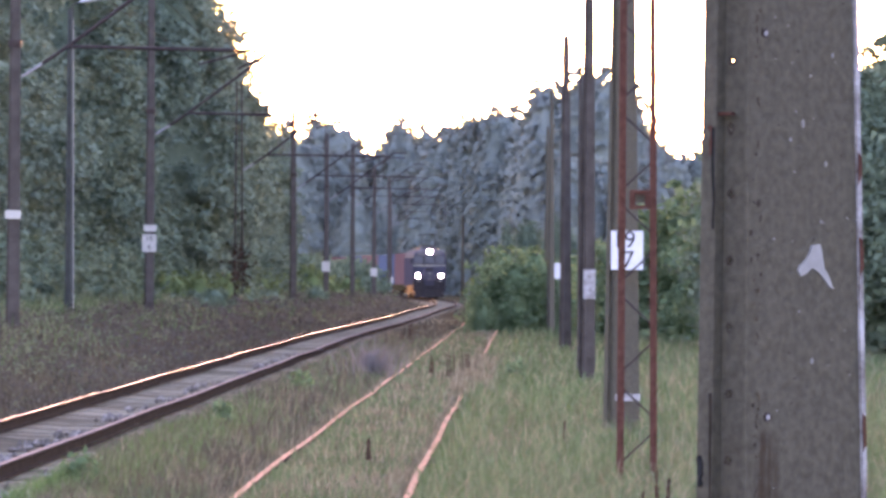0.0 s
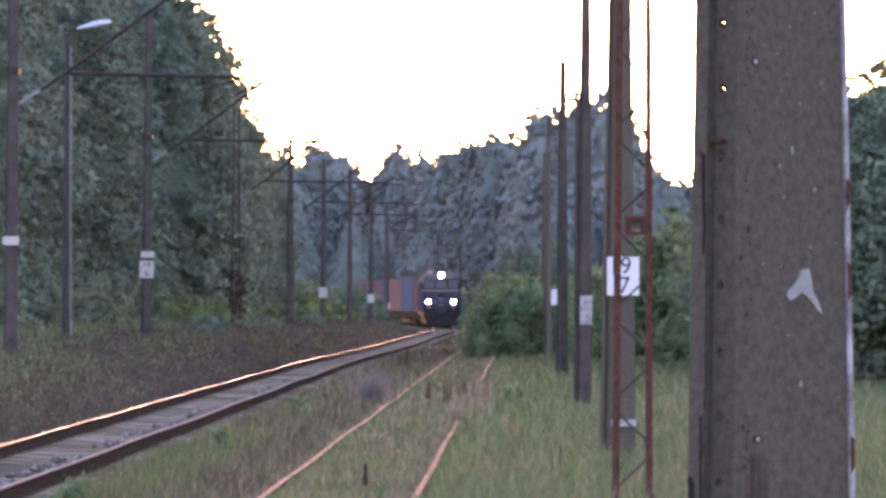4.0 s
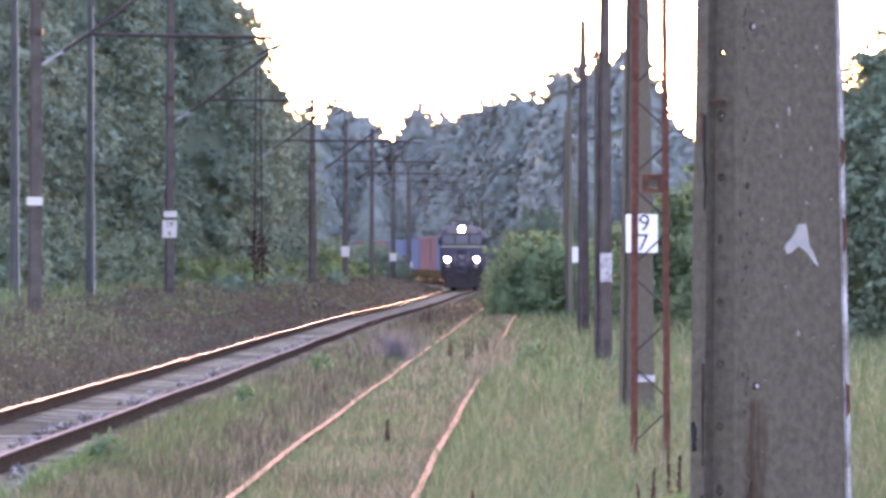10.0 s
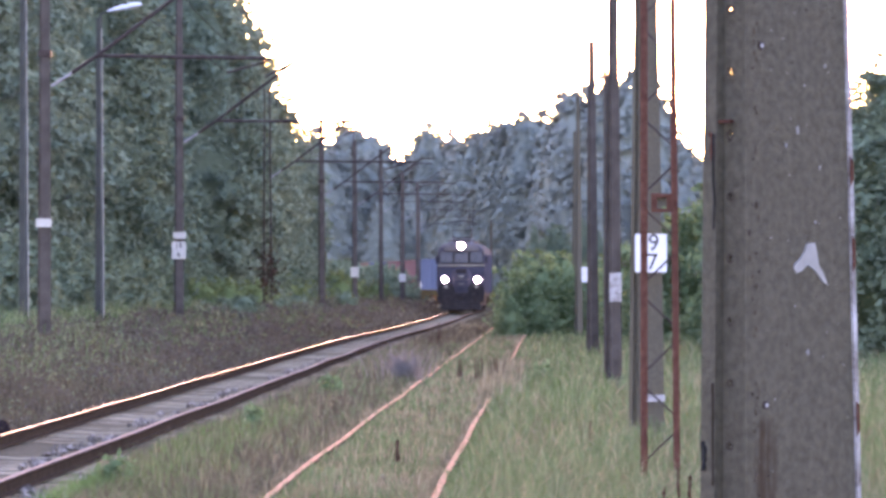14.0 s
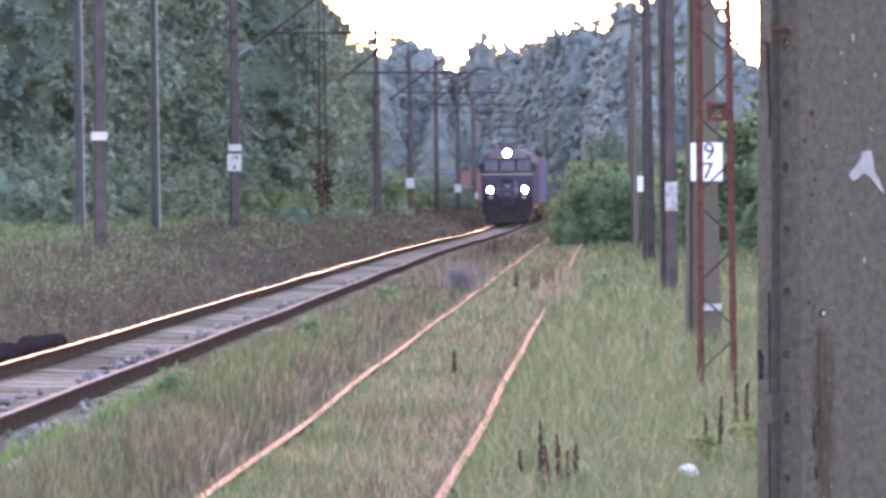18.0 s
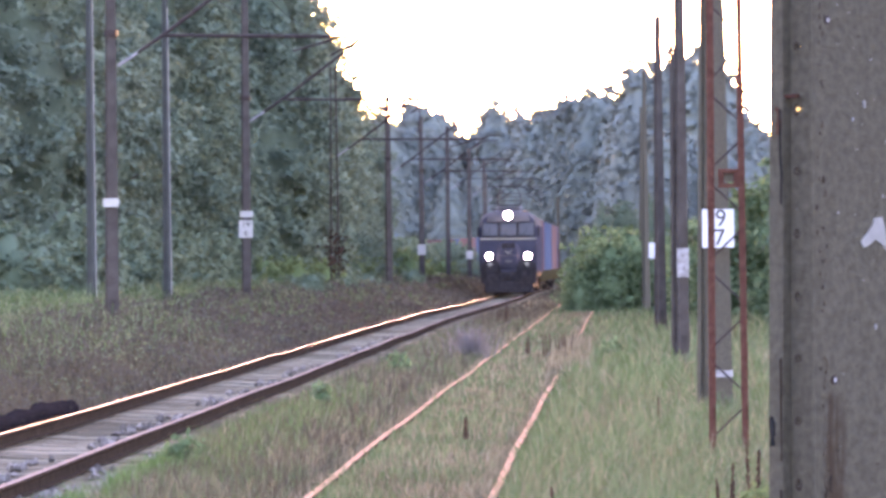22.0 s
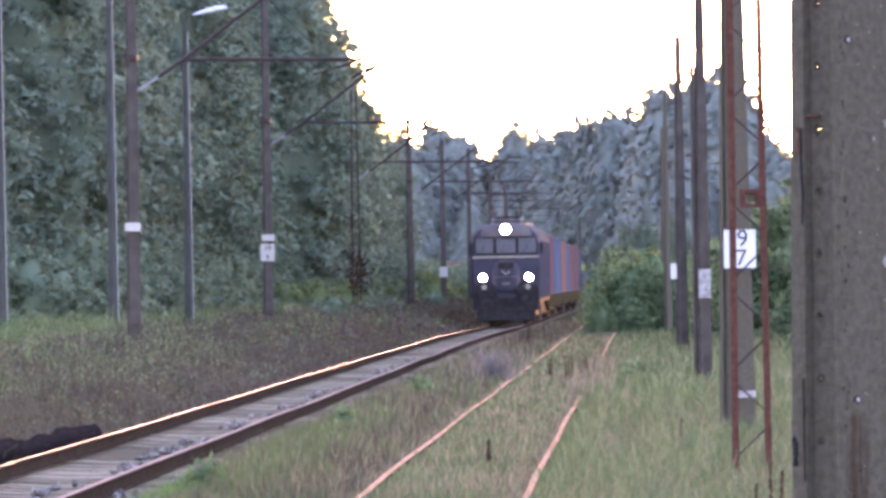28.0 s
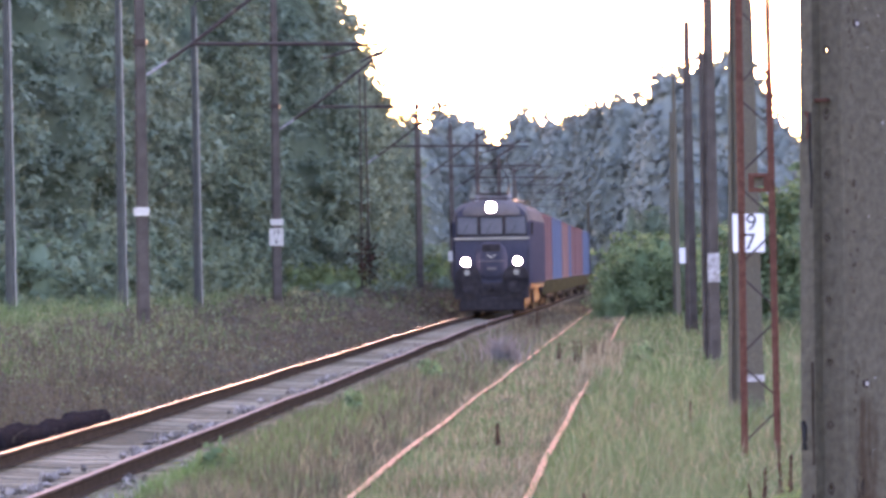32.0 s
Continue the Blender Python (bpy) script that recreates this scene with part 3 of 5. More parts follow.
def build_wires():
    ys = [20, 60, 100, 140, 187, 225, 255, 280, 310, 345, 385, 430, 480, 540, 600]
    for name, z0, sag in (("contact_wire", 5.75, 0.0), ("messenger_wire", 7.2, 0.9)):
        bm = bmesh.new()
        for a, b in zip(ys, ys[1:]):
            n = 6
            pts = []
            for k in range(n + 1):
                y = a + (b - a) * k / n
                pts.append((main_x(y) + 0.1, y, z0 - sag * 4 * (k / n) * (1 - k / n)))
            for p, q in zip(pts, pts[1:]):
                tube(bm, p, q, 0.005, n=5)
        w = part(name, bm, MAT["copper"])
        tagged(w, "thin dark overhead line wire above the track", "overhead wire")


build_wires()


def dead_climber():
    """Withered stems that hang on the slim lattice mast."""
    x, y = main_x(187) - 6.0, 186.8
    t = thing("dead_climber", pose(x, y, rise(x, y)), "withered dark climbing plant on a slim lattice mast", "climbing plant")
    rng = np.random.default_rng(33)
    for k in range(5):
        a = rng.uniform(-0.3, 0.3)
        part("stem", bars(((a, 0, 0), (a * 0.5, 0, 1.2), (a * 1.2, 0, 2.4), (a * 2.0, 0, 2.9), 0.012), n=5), MAT["dock"], t)
    pts = np.stack([rng.normal(0, 0.24, 230), rng.normal(0, 0.12, 230), rng.uniform(0.9, 2.7, 230)], 1)
    leaf_mesh("leaves", rng, pts, rng.normal(size=(230, 3)), 0.09, MAT["dock"], t)["kind"] = "stuff"


dead_climber()


def lamp_post(x, y, height, label, lamp=True):
    """A concrete lamp post with slots, and an outreach lamp."""
    z0 = rise(x, y)
    t = thing("street_lamp", pose(x, y, z0), label, "street lamp", "lamp posts by the forest")
    v, f = mast_shell(height, 0.19, 0.21, 0.4, 0.55)
    s = mesh_ob("post", v, f, MAT["concrete_pale"], t)
    s.rotation_euler = (0, 0, radians(60))
    if lamp:
        part("bracket", bars(((0.0, 0, height - 0.1), (0.05, 0, height + 0.12), (0.3, 0, height + 0.2), 0.025)), MAT["concrete_pale"], t)
        bm = bmesh.new()
        bmesh.ops.create_uvsphere(bm, u_segments=18, v_segments=12, radius=1.0)
        for vert in bm.verts:
            k = 0.72 + 0.28 * vert.co.x
            vert.co = (vert.co.x * 0.52 + 0.72, vert.co.y * 0.19 * k, vert.co.z * (0.15 if vert.co.z > 0 else 0.08) * k + height + 0.28 + vert.co.x * 0.1)
        part("lamp_head", bm, MAT["luminaire"], t, "pale aluminium lamp head")
    part("earthing_strip", bars(((0.125, -0.03, 0), (0.075, -0.03, height - 0.3), 0.012), n=6), MAT["white_aged"], t, "pale painted strip")


lamp_post(-10.05, 130.0, 8.95, "pale concrete street lamp post with an outreach lamp")
lamp_post(-11.1, 118.0, 9.6, "pale slotted concrete lamp post before the forest")
lamp_post(-12.6, 106.0, 9.6, "pale slotted concrete lamp post before the forest")


# ---------------------------------------------------------------- train
def wheelset(parent, y, r=0.5):
    bm = bmesh.new()
    for s in (-1, 1):
        tube(bm, (s * 0.68, y, r), (s * 0.81, y, r), r, n=20)
        tube(bm, (s * 0.66, y, r), (s * 0.68, y, r), r + 0.03, n=20)
    tube(bm, (-0.7, y, r), (0.7, y, r), 0.08)
    return part("wheelset", bm, MAT["loco_under"], parent)


def buffers(parent, y, s):
    for x in (-0.875, 0.875):
        bm = tube(bmesh.new(), (x, y, 1.05), (x, y + s * 0.45, 1.05), 0.11, n=14)
        tube(bm, (x, y + s * 0.45, 1.05), (x, y + s * 0.52, 1.05), 0.24, n=20)
        part("buffer", bm, MAT["loco_under"], parent)


def lamp(parent, name, x, y, z, r):
    bm = tube(bmesh.new(), (x, y + 0.14, z), (x, y - 0.05, z), r + 0.045, n=20)
    body = part(name, bm, MAT["loco_under"], parent)
    bm = bmesh.new()
    bmesh.ops.create_uvsphere(bm, u_segments=16, v_segments=8, radius=r)
    for v in bm.verts:
        v.co = (v.co.x + x, v.co.y * 0.35 + y - 0.05, v.co.z + z)
    part("lens", bm, MAT["lamp_on"], body, "lit headlamp")


def build_loco():
    """Front end at local y = 0, facing -y; the rail head is z = 0."""
    t = thing("locomotive", pose(*place_on_main(389)[0]), "blue electric locomotive with lit headlamps and raised pantograph", "locomotive")
    L = 16.0
    # body sides and roof: a rounded section swept along the length, with a drawn-in nose
    sect = [(-1.48, 1.15), (-1.50, 2.2), (-1.49, 3.55), (-1.38, 3.93), (-1.12, 4.16), (-0.55, 4.30), (0, 4.34), (0.55, 4.30), (1.12, 4.16), (1.38, 3.93),
            (1.49, 3.55), (1.50, 2.2), (1.48, 1.15)]
    stations = [(0.0, 0.93, 0.10), (0.12, 0.97, 0.03), (0.5, 1.0, 0.0), (2.6, 1.0, 0.0), (L - 2.6, 1.0, 0.0), (L - 0.5, 1.0, 0.0), (L - 0.12, 0.97, 0.03), (L, 0.93, 0.10)]
    verts, faces, idx = [], [], []
    n = len(sect)
    for y, k, drop in stations:
        for x, z in sect:
            back = max(0.0, (z - 2.75)) * 0.16 if y < 1 else (-max(0.0, z - 2.75) * 0.16 if y > L - 1 else 0)
            verts.append((x * k, y + back, z - (drop if z > 3.5 else 0)))
    for j in range(len(stations) - 1):
        for i in range(n - 1):
            faces.append((j * n + i, j * n + i + 1, (j + 1) * n + i + 1, (j + 1) * n + i))
            idx.append(1 if 2 <= i <= n - 4 else 0)
    faces.append(tuple(range(n - 1, -1, -1)))
    faces.append(tuple(range((len(stations) - 1) * n, len(stations) * n)))
    idx += [0, 0]
    faces.append(tuple(j * n for j in range(len(stations))) + tuple(j * n + n - 1 for j in range(len(stations) - 1, -1, -1)))
    idx.append(0)
    mesh_ob("body", verts, faces, [MAT["loco_blue"], MAT["loco_roof"]], t, idx=idx)
    # cab front: cream waist stripe, windows, visor, doors
    part("waist_stripe", box(bmesh.new(), -1.42, -0.012, 2.83, 1.42, 0.06, 2.91, 0.004), MAT["loco_cream"], t, "cream waist stripe")
    # rounded brow over the windows
    bm = bmesh.new()
    bmesh.ops.create_uvsphere(bm, u_segments=28, v_segments=18, radius=1.0)
    for v in bm.verts:
        v.co = (math.copysign(abs(v.co.x) ** 0.7, v.co.x) * 1.43, v.co.y * 0.5 + 0.55, max(v.co.z, 0.0) ** 0.8 * 0.56 + 3.74)
    part("brow", bm, MAT["loco_roof"], t, "dusty pale roof brow")
    for x0, x1 in ((-1.30, -0.52), (-0.42, 0.42), (0.52, 1.30)):
        bm = box(bmesh.new(), x0 - 0.05, -0.03, 2.96, x1 + 0.05, 0.03, 3.73, 0.03)
        fr = part("window_frame", bm, MAT["loco_under"], t)
        fr.matrix_basis = pose(0, 0.055, 0, 0, 0, 0) @ pose(0, 0, 2.9) @ pose(0, 0, 0, -9.1) @ pose(0, 0, -2.9)
        bm = box(bmesh.new(), x0, -0.045, 3.00, x1, 0.0, 3.69, 0.04)
        part("pane", bm, MAT["glass"], fr, "dark cab glass")
        part("wiper", bars(((x0 + 0.2, -0.06, 3.0), (x0 + 0.42, -0.06, 3.4), 0.012), n=5), MAT["black"], fr)
    # bulged nose between the lamps
    bm = bmesh.new()
    bmesh.ops.create_uvsphere(bm, u_segments=24, v_segments=16, radius=1.0)
    for v in bm.verts:
        v.co = (math.copysign(abs(v.co.x) ** 0.75, v.co.x) * 0.60, v.co.y * 0.20, math.copysign(abs(v.co.z) ** 0.75, v.co.z) * 0.70 + 2.04)
    nose = part("nose", bm, MAT["loco_blue"], t, "bulged dark blue nose")
    part("grille", box(bmesh.new(), -0.34, -0.22, 2.38, 0.34, -0.05, 2.66, 0.03), MAT["loco_under"], nose, "black grille")
    part("rail", bars(((-0.46, -0.26, 2.02), (0.46, -0.26, 2.02), 0.022), n=6), MAT["loco_roof"], nose, "pale grab rail")
    for sx in (-1, 1):
        part("emblem_wing", bars(((0.0, -0.25, 2.14), (sx * 0.17, -0.24, 2.27), 0.028), n=6), MAT["loco_cream"], nose, "pale emblem")
    part("number_board", box(bmesh.new(), -0.17, -0.27, 1.68, 0.17, -0.18, 1.79, 0.01), MAT["loco_roof"], nose)
    for s in (-1, 1):
        bm = box(bmesh.new(), s * 1.52 - 0.05, 0.25, 3.0, s * 1.52 + 0.05, 0.33, 3.45, 0.02)
        part("mirror", bm, MAT["loco_under"], t)
        part("handrail", bars(((s * 1.38, -0.06, 1.3), (s * 1.38, -0.06, 2.55), 0.018), n=6), MAT["loco_under"], t)
        bm = tube(bmesh.new(), (s * 0.93, -0.1, 1.60), (s * 0.93, -0.30, 1.60), 0.11, n=18)
        part("lower_lamp", bm, MAT["loco_cream"], t, "small unlit pale lamp")
        lamp(t, "headlamp", s * 0.98, -0.06, 2.0, 0.15)
        # rounded dark buffer fairings
        bm = tube(bmesh.new(), (s * 0.90, -0.24, 1.36), (s * 0.90, 0.2, 1.36), 0.50, n=28)
        box(bm, s * 0.90 - 0.5, -0.24, 0.60, s * 0.90 + 0.5, 0.2, 1.36)
        part("buffer_fairing", bm, MAT["loco_under"], t)
    lamp(t, "top_headlamp", 0.0, 0.03, 4.05, 0.19)
    part("buffer_beam", box(bmesh.new(), -1.42, -0.1, 0.72, 1.42, 0.25, 1.22, 0.04), MAT["loco_under"], t)
    part("snow_plough", box(bmesh.new(), -1.24, -0.20, 0.14, 1.24, 0.05, 0.72, 0.06), MAT["loco_under"], t)
    part("coupling_hook", box(bmesh.new(), -0.09, -0.45, 0.92, 0.09, -0.05, 1.14, 0.03), MAT["loco_under"], t)
    buffers(t, 0.0, -1)
    buffers(t, L, 1)
    for yb in (3.6, 12.4):
        bm = box(bmesh.new(), -1.2, yb - 2.6, 0.35, 1.2, yb + 2.6, 1.0, 0.05)
        bogie = part("bogie", bm, MAT["loco_under"], t)
        for dy in (-1.7, 0, 1.7):
            wheelset(bogie, yb + dy, 0.6)
    part("underframe", box(bmesh.new(), -1.42, 0.3, 0.95, 1.42, L - 0.3, 1.2, 0.03), MAT["loco_under"], t)
    # roof gear
    for y in (2.2, 5.2, 8.0, 10.5):
        part("roof_box", box(bmesh.new(), -0.55, y, 4.25, 0.55, y + 1.6, 4.50, 0.06), MAT["loco_roof"], t)
    part("roof_walkway", bars(((-0.9, 1.2, 4.38), (0.9, 1.2, 4.38), 0.025), ((0.75, 1.2, 4.30), (0.75, 15.0, 4.4), 0.03), ((-0.75, 1.2, 4.30), (-0.75, 15.0, 4.4), 0.03)), MAT["dark_iron"], t)
    for y in (1.7, 3.2):
        for x in (-0.6, 0.6):
            part("roof_insulator", bars(((x, y, 4.2), (x, y, 4.55), 0.07)), MAT["ceramic"], t)
    base_y = 2.4
    pan = new("pantograph")
    pan.parent = t
    runs = []
    for s in (-1, 1):
        runs.append(((s * 0.55, base_y - 0.9, 4.58), (s * 0.62, base_y, 5.02), (s * 0.40, base_y - 0.3, 5.52), 0.022))
        runs.append(((s * 0.55, base_y + 0.9, 4.58), (s * 0.62, base_y, 5.02), 0.022))
    runs.append(((-0.62, base_y, 5.02), (0.62, base_y, 5.02), 0.018))
    part("arm", bars(*runs, n=6), MAT["dark_iron"], pan)
    part("collector_bow", bars(((-0.92, base_y - 0.3, 5.38), (-0.62, base_y - 0.3, 5.56), (0.62, base_y - 0.3, 5.56), (0.92, base_y - 0.3, 5.38), 0.03), n=6), MAT["dark_iron"], pan)
    part("base_frame", bars(((-0.6, base_y - 0.9, 4.58), (0.6, base_y - 0.9, 4.58), (0.6, base_y + 0.9, 4.58), (-0.6, base_y + 0.9, 4.58), (-0.6, base_y - 0.9, 4.58), 0.03), n=6), MAT["dark_iron"], pan)
    return t


def build_wagon():
    t = thing("container_wagon", pose(0, 0, 0), "low yellow-green container wagon coupled in a freight train", "freight wagon", "wagons of the freight train")
    L = 18.7
    bm = bmesh.new()
    for s in (-1, 1):
        box(bm, s * 1.22 - 0.06, 0.5, 0.78, s * 1.22 + 0.06, L + 0.1, 1.12, 0.02)
    box(bm, -0.25, 0.5, 0.8, 0.25, L + 0.1, 1.1)
    for k in range(10):
        y = 0.7 + k * (L - 0.8) / 9
        box(bm, -1.2, y - 0.08, 0.85, 1.2, y + 0.08, 1.08)
    part("underframe", bm, MAT["wagon"], t)
    for k in range(12):
        y = 1.0 + k * 1.5
        for s in (-1, 1):
            part("side_bracket", box(bmesh.new(), s * 1.33 - 0.06, y - 0.07, 0.6, s * 1.33 + 0.06, y + 0.07, 1.2, 0.01), MAT["wagon"], t)
    for y in (0.5, L + 0.1):
        part("end_beam", box(bmesh.new(), -1.3, y - 0.1, 0.75, 1.3, y + 0.1, 1.18, 0.03), MAT["loco_under"], t)
    for yb in (2.4, L - 1.8):
        bm = bmesh.new()
        for s in (-1, 1):
            box(bm, s * 1.0 - 0.08, yb - 1.25, 0.38, s * 1.0 + 0.08, yb + 1.25, 0.72, 0.03)
        box(bm, -1.0, yb - 0.2, 0.45, 1.0, yb + 0.2, 0.75)
        bogie = part("bogie", bm, MAT["loco_under"], t)
        for dy in (-0.9, 0.9):
            wheelset(bogie, yb + dy, 0.46)
    buffers(t, 0.42, -1)
    buffers(t, L + 0.18, 1)
    return t


def build_container(length, colour, label):
    t = thing("shipping_container", pose(0, 0, 0), label, "shipping container", "containers on the freight train")
    mat = CONTAINER[colour]
    h, w = 2.896, 1.219
    # corrugated sides
    for s in (-1, 1):
        verts, faces = [], []
        n = int(length / 0.28)
        ys = []
        for k in range(n):
            y = 0.12 + (length - 0.24) * k / n
            q = (length - 0.24) / n
            ys += [(y, 0), (y + q * 0.35, 0), (y + q * 0.5, 0.036), (y + q * 0.85, 0.036)]
        ys.append((length - 0.12, 0))
        for y, d in ys:
            verts += [(s * (w - 0.02 - d), y, 0.14), (s * (w - 0.02 - d), y, h - 0.08)]
        for k in range(len(ys) - 1):
            f = (2 * k, 2 * k + 2, 2 * k + 3, 2 * k + 1)
            faces.append(f if s > 0 else f[::-1])
        mesh_ob("side_panel", verts, faces, mat, t)
    # roof paler than the sides: glancing sky light given as colour
    part("roof_panel_sky_sheen", box(bmesh.new(), -w + 0.03, 0.05, h - 0.07, w - 0.03, length - 0.05, h - 0.02), CONTAINER["grey"], t)
    for y in (0.0, length):
        sg = 1 if y == 0 else -1
        part("end_wall", box(bmesh.new(), -w + 0.06, min(y + sg * 0.03, y + sg * 0.08), 0.14, w - 0.06, max(y + sg * 0.03, y + sg * 0.08), h - 0.08), mat, t)
        for s in (-1, 1):
            part("corner_post", box(bmesh.new(), min(s * w, s * (w - 0.14)), min(y, y + sg * 0.14), 0.0, max(s * w, s * (w - 0.14)), max(y, y + sg * 0.14), h, 0.01), mat, t)
            part("door_bar", bars(((s * 0.4, y - sg * 0.01, 0.15), (s * 0.4, y - sg * 0.01, h - 0.1), 0.02), n=6), CONTAINER["grey"], t)
    for s in (-1, 1):
        for z in (0.0, h - 0.1):
            part("side_rail", box(bmesh.new(), min(s * w, s * (w - 0.06)), 0.14, z, max(s * w, s * (w - 0.06)), length - 0.14, z + (0.15 if z == 0 else 0.1)), mat, t)
    return t


LOCO = build_loco()
TRAIN = [(LOCO, 0.0, 16.0, 0.0)]
COLOURS = ["red", "blue", "orange", "blue", "red", "blue", "blue", "red", "red", "blue", "orange", "blue"]
WORDS = {"red": "rust-red", "blue": "blue", "orange": "haze-muted orange"}


def build_train():
    first = build_wagon()
    boxes = {}
    wagons = 20
    for k in range(wagons):
        s0 = 16.9 + k * 19.74
        wagon = first if k == 0 else copy_thing(first, pose(0, 0, 0))
        TRAIN.append((wagon, s0, 18.9, 0.0))
        plan = [(0.65, 12.19), (12.95, 6.06)] if k % 2 == 0 else [(0.65, 6.06), (6.85, 12.19)]
        for j, (dy, length) in enumerate(plan):
            c = COLOURS[k % len(COLOURS)] if k % 4 != 3 else COLOURS[(k + j) % len(COLOURS)]
            key = (c, length)
            if key not in boxes:
                boxes[key] = build_container(length, c, ("long " if length > 7 else "short ") + WORDS[c] + " corrugated steel container on a rail wagon")
                ob = boxes[key]
            else:
                ob = copy_thing(boxes[key], pose(0, 0, 0))
            TRAIN.append((ob, s0, 18.9, dy))


build_train()

# ---------------------------------------------------------------- vegetation
def crown_cloud(rng, lobes, count, size):
    """Leaf clumps scattered through the outer part of several lobes: (n, 3) middles and their outward ways."""
    vol = np.array([l[3] * l[4] * l[5] for l in lobes]) ** 0.75
    pick = rng.choice(len(lobes), count, p=vol / vol.sum())
    d = rng.normal(size=(count, 3))
    d /= np.linalg.norm(d, axis=1)[:, None]
    r = rng.uniform(0.6, 1.04, count) ** 0.6
    L = np.array(lobes)[pick]
    return L[:, :3] + d * r[:, None] * L[:, 3:6] + rng.normal(0, size * 0.8, (count, 3)), d


def crown_width(shape, u):
    """The crown's half width at the height u (0 to 1), as a share of its widest."""
    if shape == "spire":
        return 0.03 + 0.97 * (1 - u) ** 0.8
    if shape == "dome":
        return max(0.0, 1 - u ** 3.6) ** 0.5 * (0.82 + 0.18 * math.sin(math.pi * min(1, u + 0.2)))
    if shape == "mound":
        return max(0.05, 1 - u ** 2.2) ** 0.6
    return math.sin(math.pi * (0.20 + 0.795 * u)) ** 0.62


def crown_radius(seed, shape, spread_r, u, a, lumps=1.0):
    """The lumpy outline of a crown at the height u and the bearing a."""
    c, d = math.cos(a), math.sin(a)
    lump = 0.30 * noise.noise((c * 1.3 + seed, d * 1.3, u * 4.5)) + 0.11 * noise.noise((c * 3.2, d * 3.2 + seed, u * 9))
    return spread_r * crown_width(shape, u) * (1 + lump * lumps)


def spray_crown(rng, seed, height, spread_r, bare, sprays, per, run, shape, droop, inner, lumps):
    """Leaves on flat drooping sprays that stand out from the crown's outline: their middles and the ways that they face."""
    u = rng.uniform(0, 0.99, sprays * 6)
    u = u[rng.uniform(0, 1, len(u)) < np.array([crown_width(shape, p) + 0.06 for p in u])][:sprays]
    sprays = len(u)
    a = rng.uniform(0, 2 * np.pi, sprays)
    r = np.array([crown_radius(seed, shape, spread_r, p, q, lumps) for p, q in zip(u, a)]) * rng.uniform(inner, 1.06, sprays)
    base = np.stack([r * np.cos(a), r * np.sin(a), height * (bare + (0.98 - bare) * u)], 1)
    tilt = droop + rng.normal(0, 0.25, sprays) - 0.9 * np.clip(u - 0.8, 0, 1) / 0.2
    turn = a + rng.normal(0, 0.45, sprays)
    o = np.stack([np.cos(turn), np.sin(turn), -tilt], 1)
    o /= np.linalg.norm(o, axis=1)[:, None]
    side = np.stack([-np.sin(turn), np.cos(turn), np.zeros(sprays)], 1)
    up = np.cross(o, side)
    size = run * rng.uniform(0.6, 1.35, sprays) * (0.45 + 0.55 * np.clip(4 * (1 - u), 0, 1))
    f = rng.uniform(-0.8, 1.0, (sprays, per))
    w = rng.normal(0, 0.36, (sprays, per)) * (1.05 - 0.75 * np.abs(f))
    h = rng.normal(0, 0.11, (sprays, per)) - 0.16 * np.clip(f, 0, 1) ** 2
    p = base[:, None] + size[:, None, None] * (f[..., None] * o[:, None] + w[..., None] * side[:, None] + h[..., None] * up[:, None])
    ways = up * np.sign(up[:, 2:3]) + 0.6 * o
    if inner > 0.8:
        # close foliage that follows the crown's outline
        ways = np.stack([1.5 * np.cos(a), 1.5 * np.sin(a), 0.35 + 1.6 * np.clip(u - 0.55, 0, 1)], 1)
    ways = np.repeat(ways, per, 0)
    return p.reshape(-1, 3), ways


def tree(name, seed, height, spread_r, bare, sprays, per, size, mat, label, category="tree", group="trees of the forest", shape="round", droop=0.35, run=0.9, core=0.74, wild=0.7, lumps=1.0):
    rng = np.random.default_rng(seed)
    t = thing(name, pose(0, 0, 0), label, category, group)
    bm = bmesh.new()
    lean = rng.uniform(-0.3, 0.3, 2)
    mid = (lean[0], lean[1], height * 0.5)
    tube(bm, (0, 0, -0.3), mid, height * 0.014 + 0.04, height * 0.009 + 0.02, 8)
    tube(bm, mid, (lean[0] * 1.5, lean[1] * 1.5, height * 0.93), height * 0.009 + 0.02, 0.02, 7)
    for k in range(14):
        u = (k + 0.5) / 14
        a = k * 2.4
        r = 0.85 * crown_radius(seed, shape, spread_r, u, a)
        z = height * (bare + (0.98 - bare) * u)
        tube(bm, (lean[0] * u, lean[1] * u, max(z - 0.5 * r, 0.2)), (r * math.cos(a), r * math.sin(a), z), 0.02 + height * 0.004 * (1 - u), 0.012, 5)
    part("trunk", bm, MAT["bark"], t)
    pts, ways = spray_crown(rng, seed, height, spread_r, bare, sprays, per, run, shape, droop, core - 0.04, lumps)
    pts[:, 2] = np.maximum(pts[:, 2], 0.12)
    # the dense inner foliage, hidden under the sprays
    n, rows = 14, 13
    hull_v, hull_f = [], []
    for j in range(rows + 1):
        u = j / rows
        for i in range(n):
            a = 2 * math.pi * i / n
            r = core * crown_radius(seed, shape, spread_r, u, a, lumps) * (0.25 if j == rows else 1.0)
            hull_v.append((r * math.cos(a), r * math.sin(a), max(0.05, height * (bare + (0.93 - bare) * u))))
    for j in range(rows):
        for i in range(n):
            hull_f.append((j * n + i, j * n + (i + 1) % n, (j + 1) * n + (i + 1) % n, (j + 1) * n + i))
    leaf_mesh("crown", rng, pts, ways, size, MAT[mat], t, wild, 3 if category == "tree" else 4, (hull_v, hull_f))
    return t


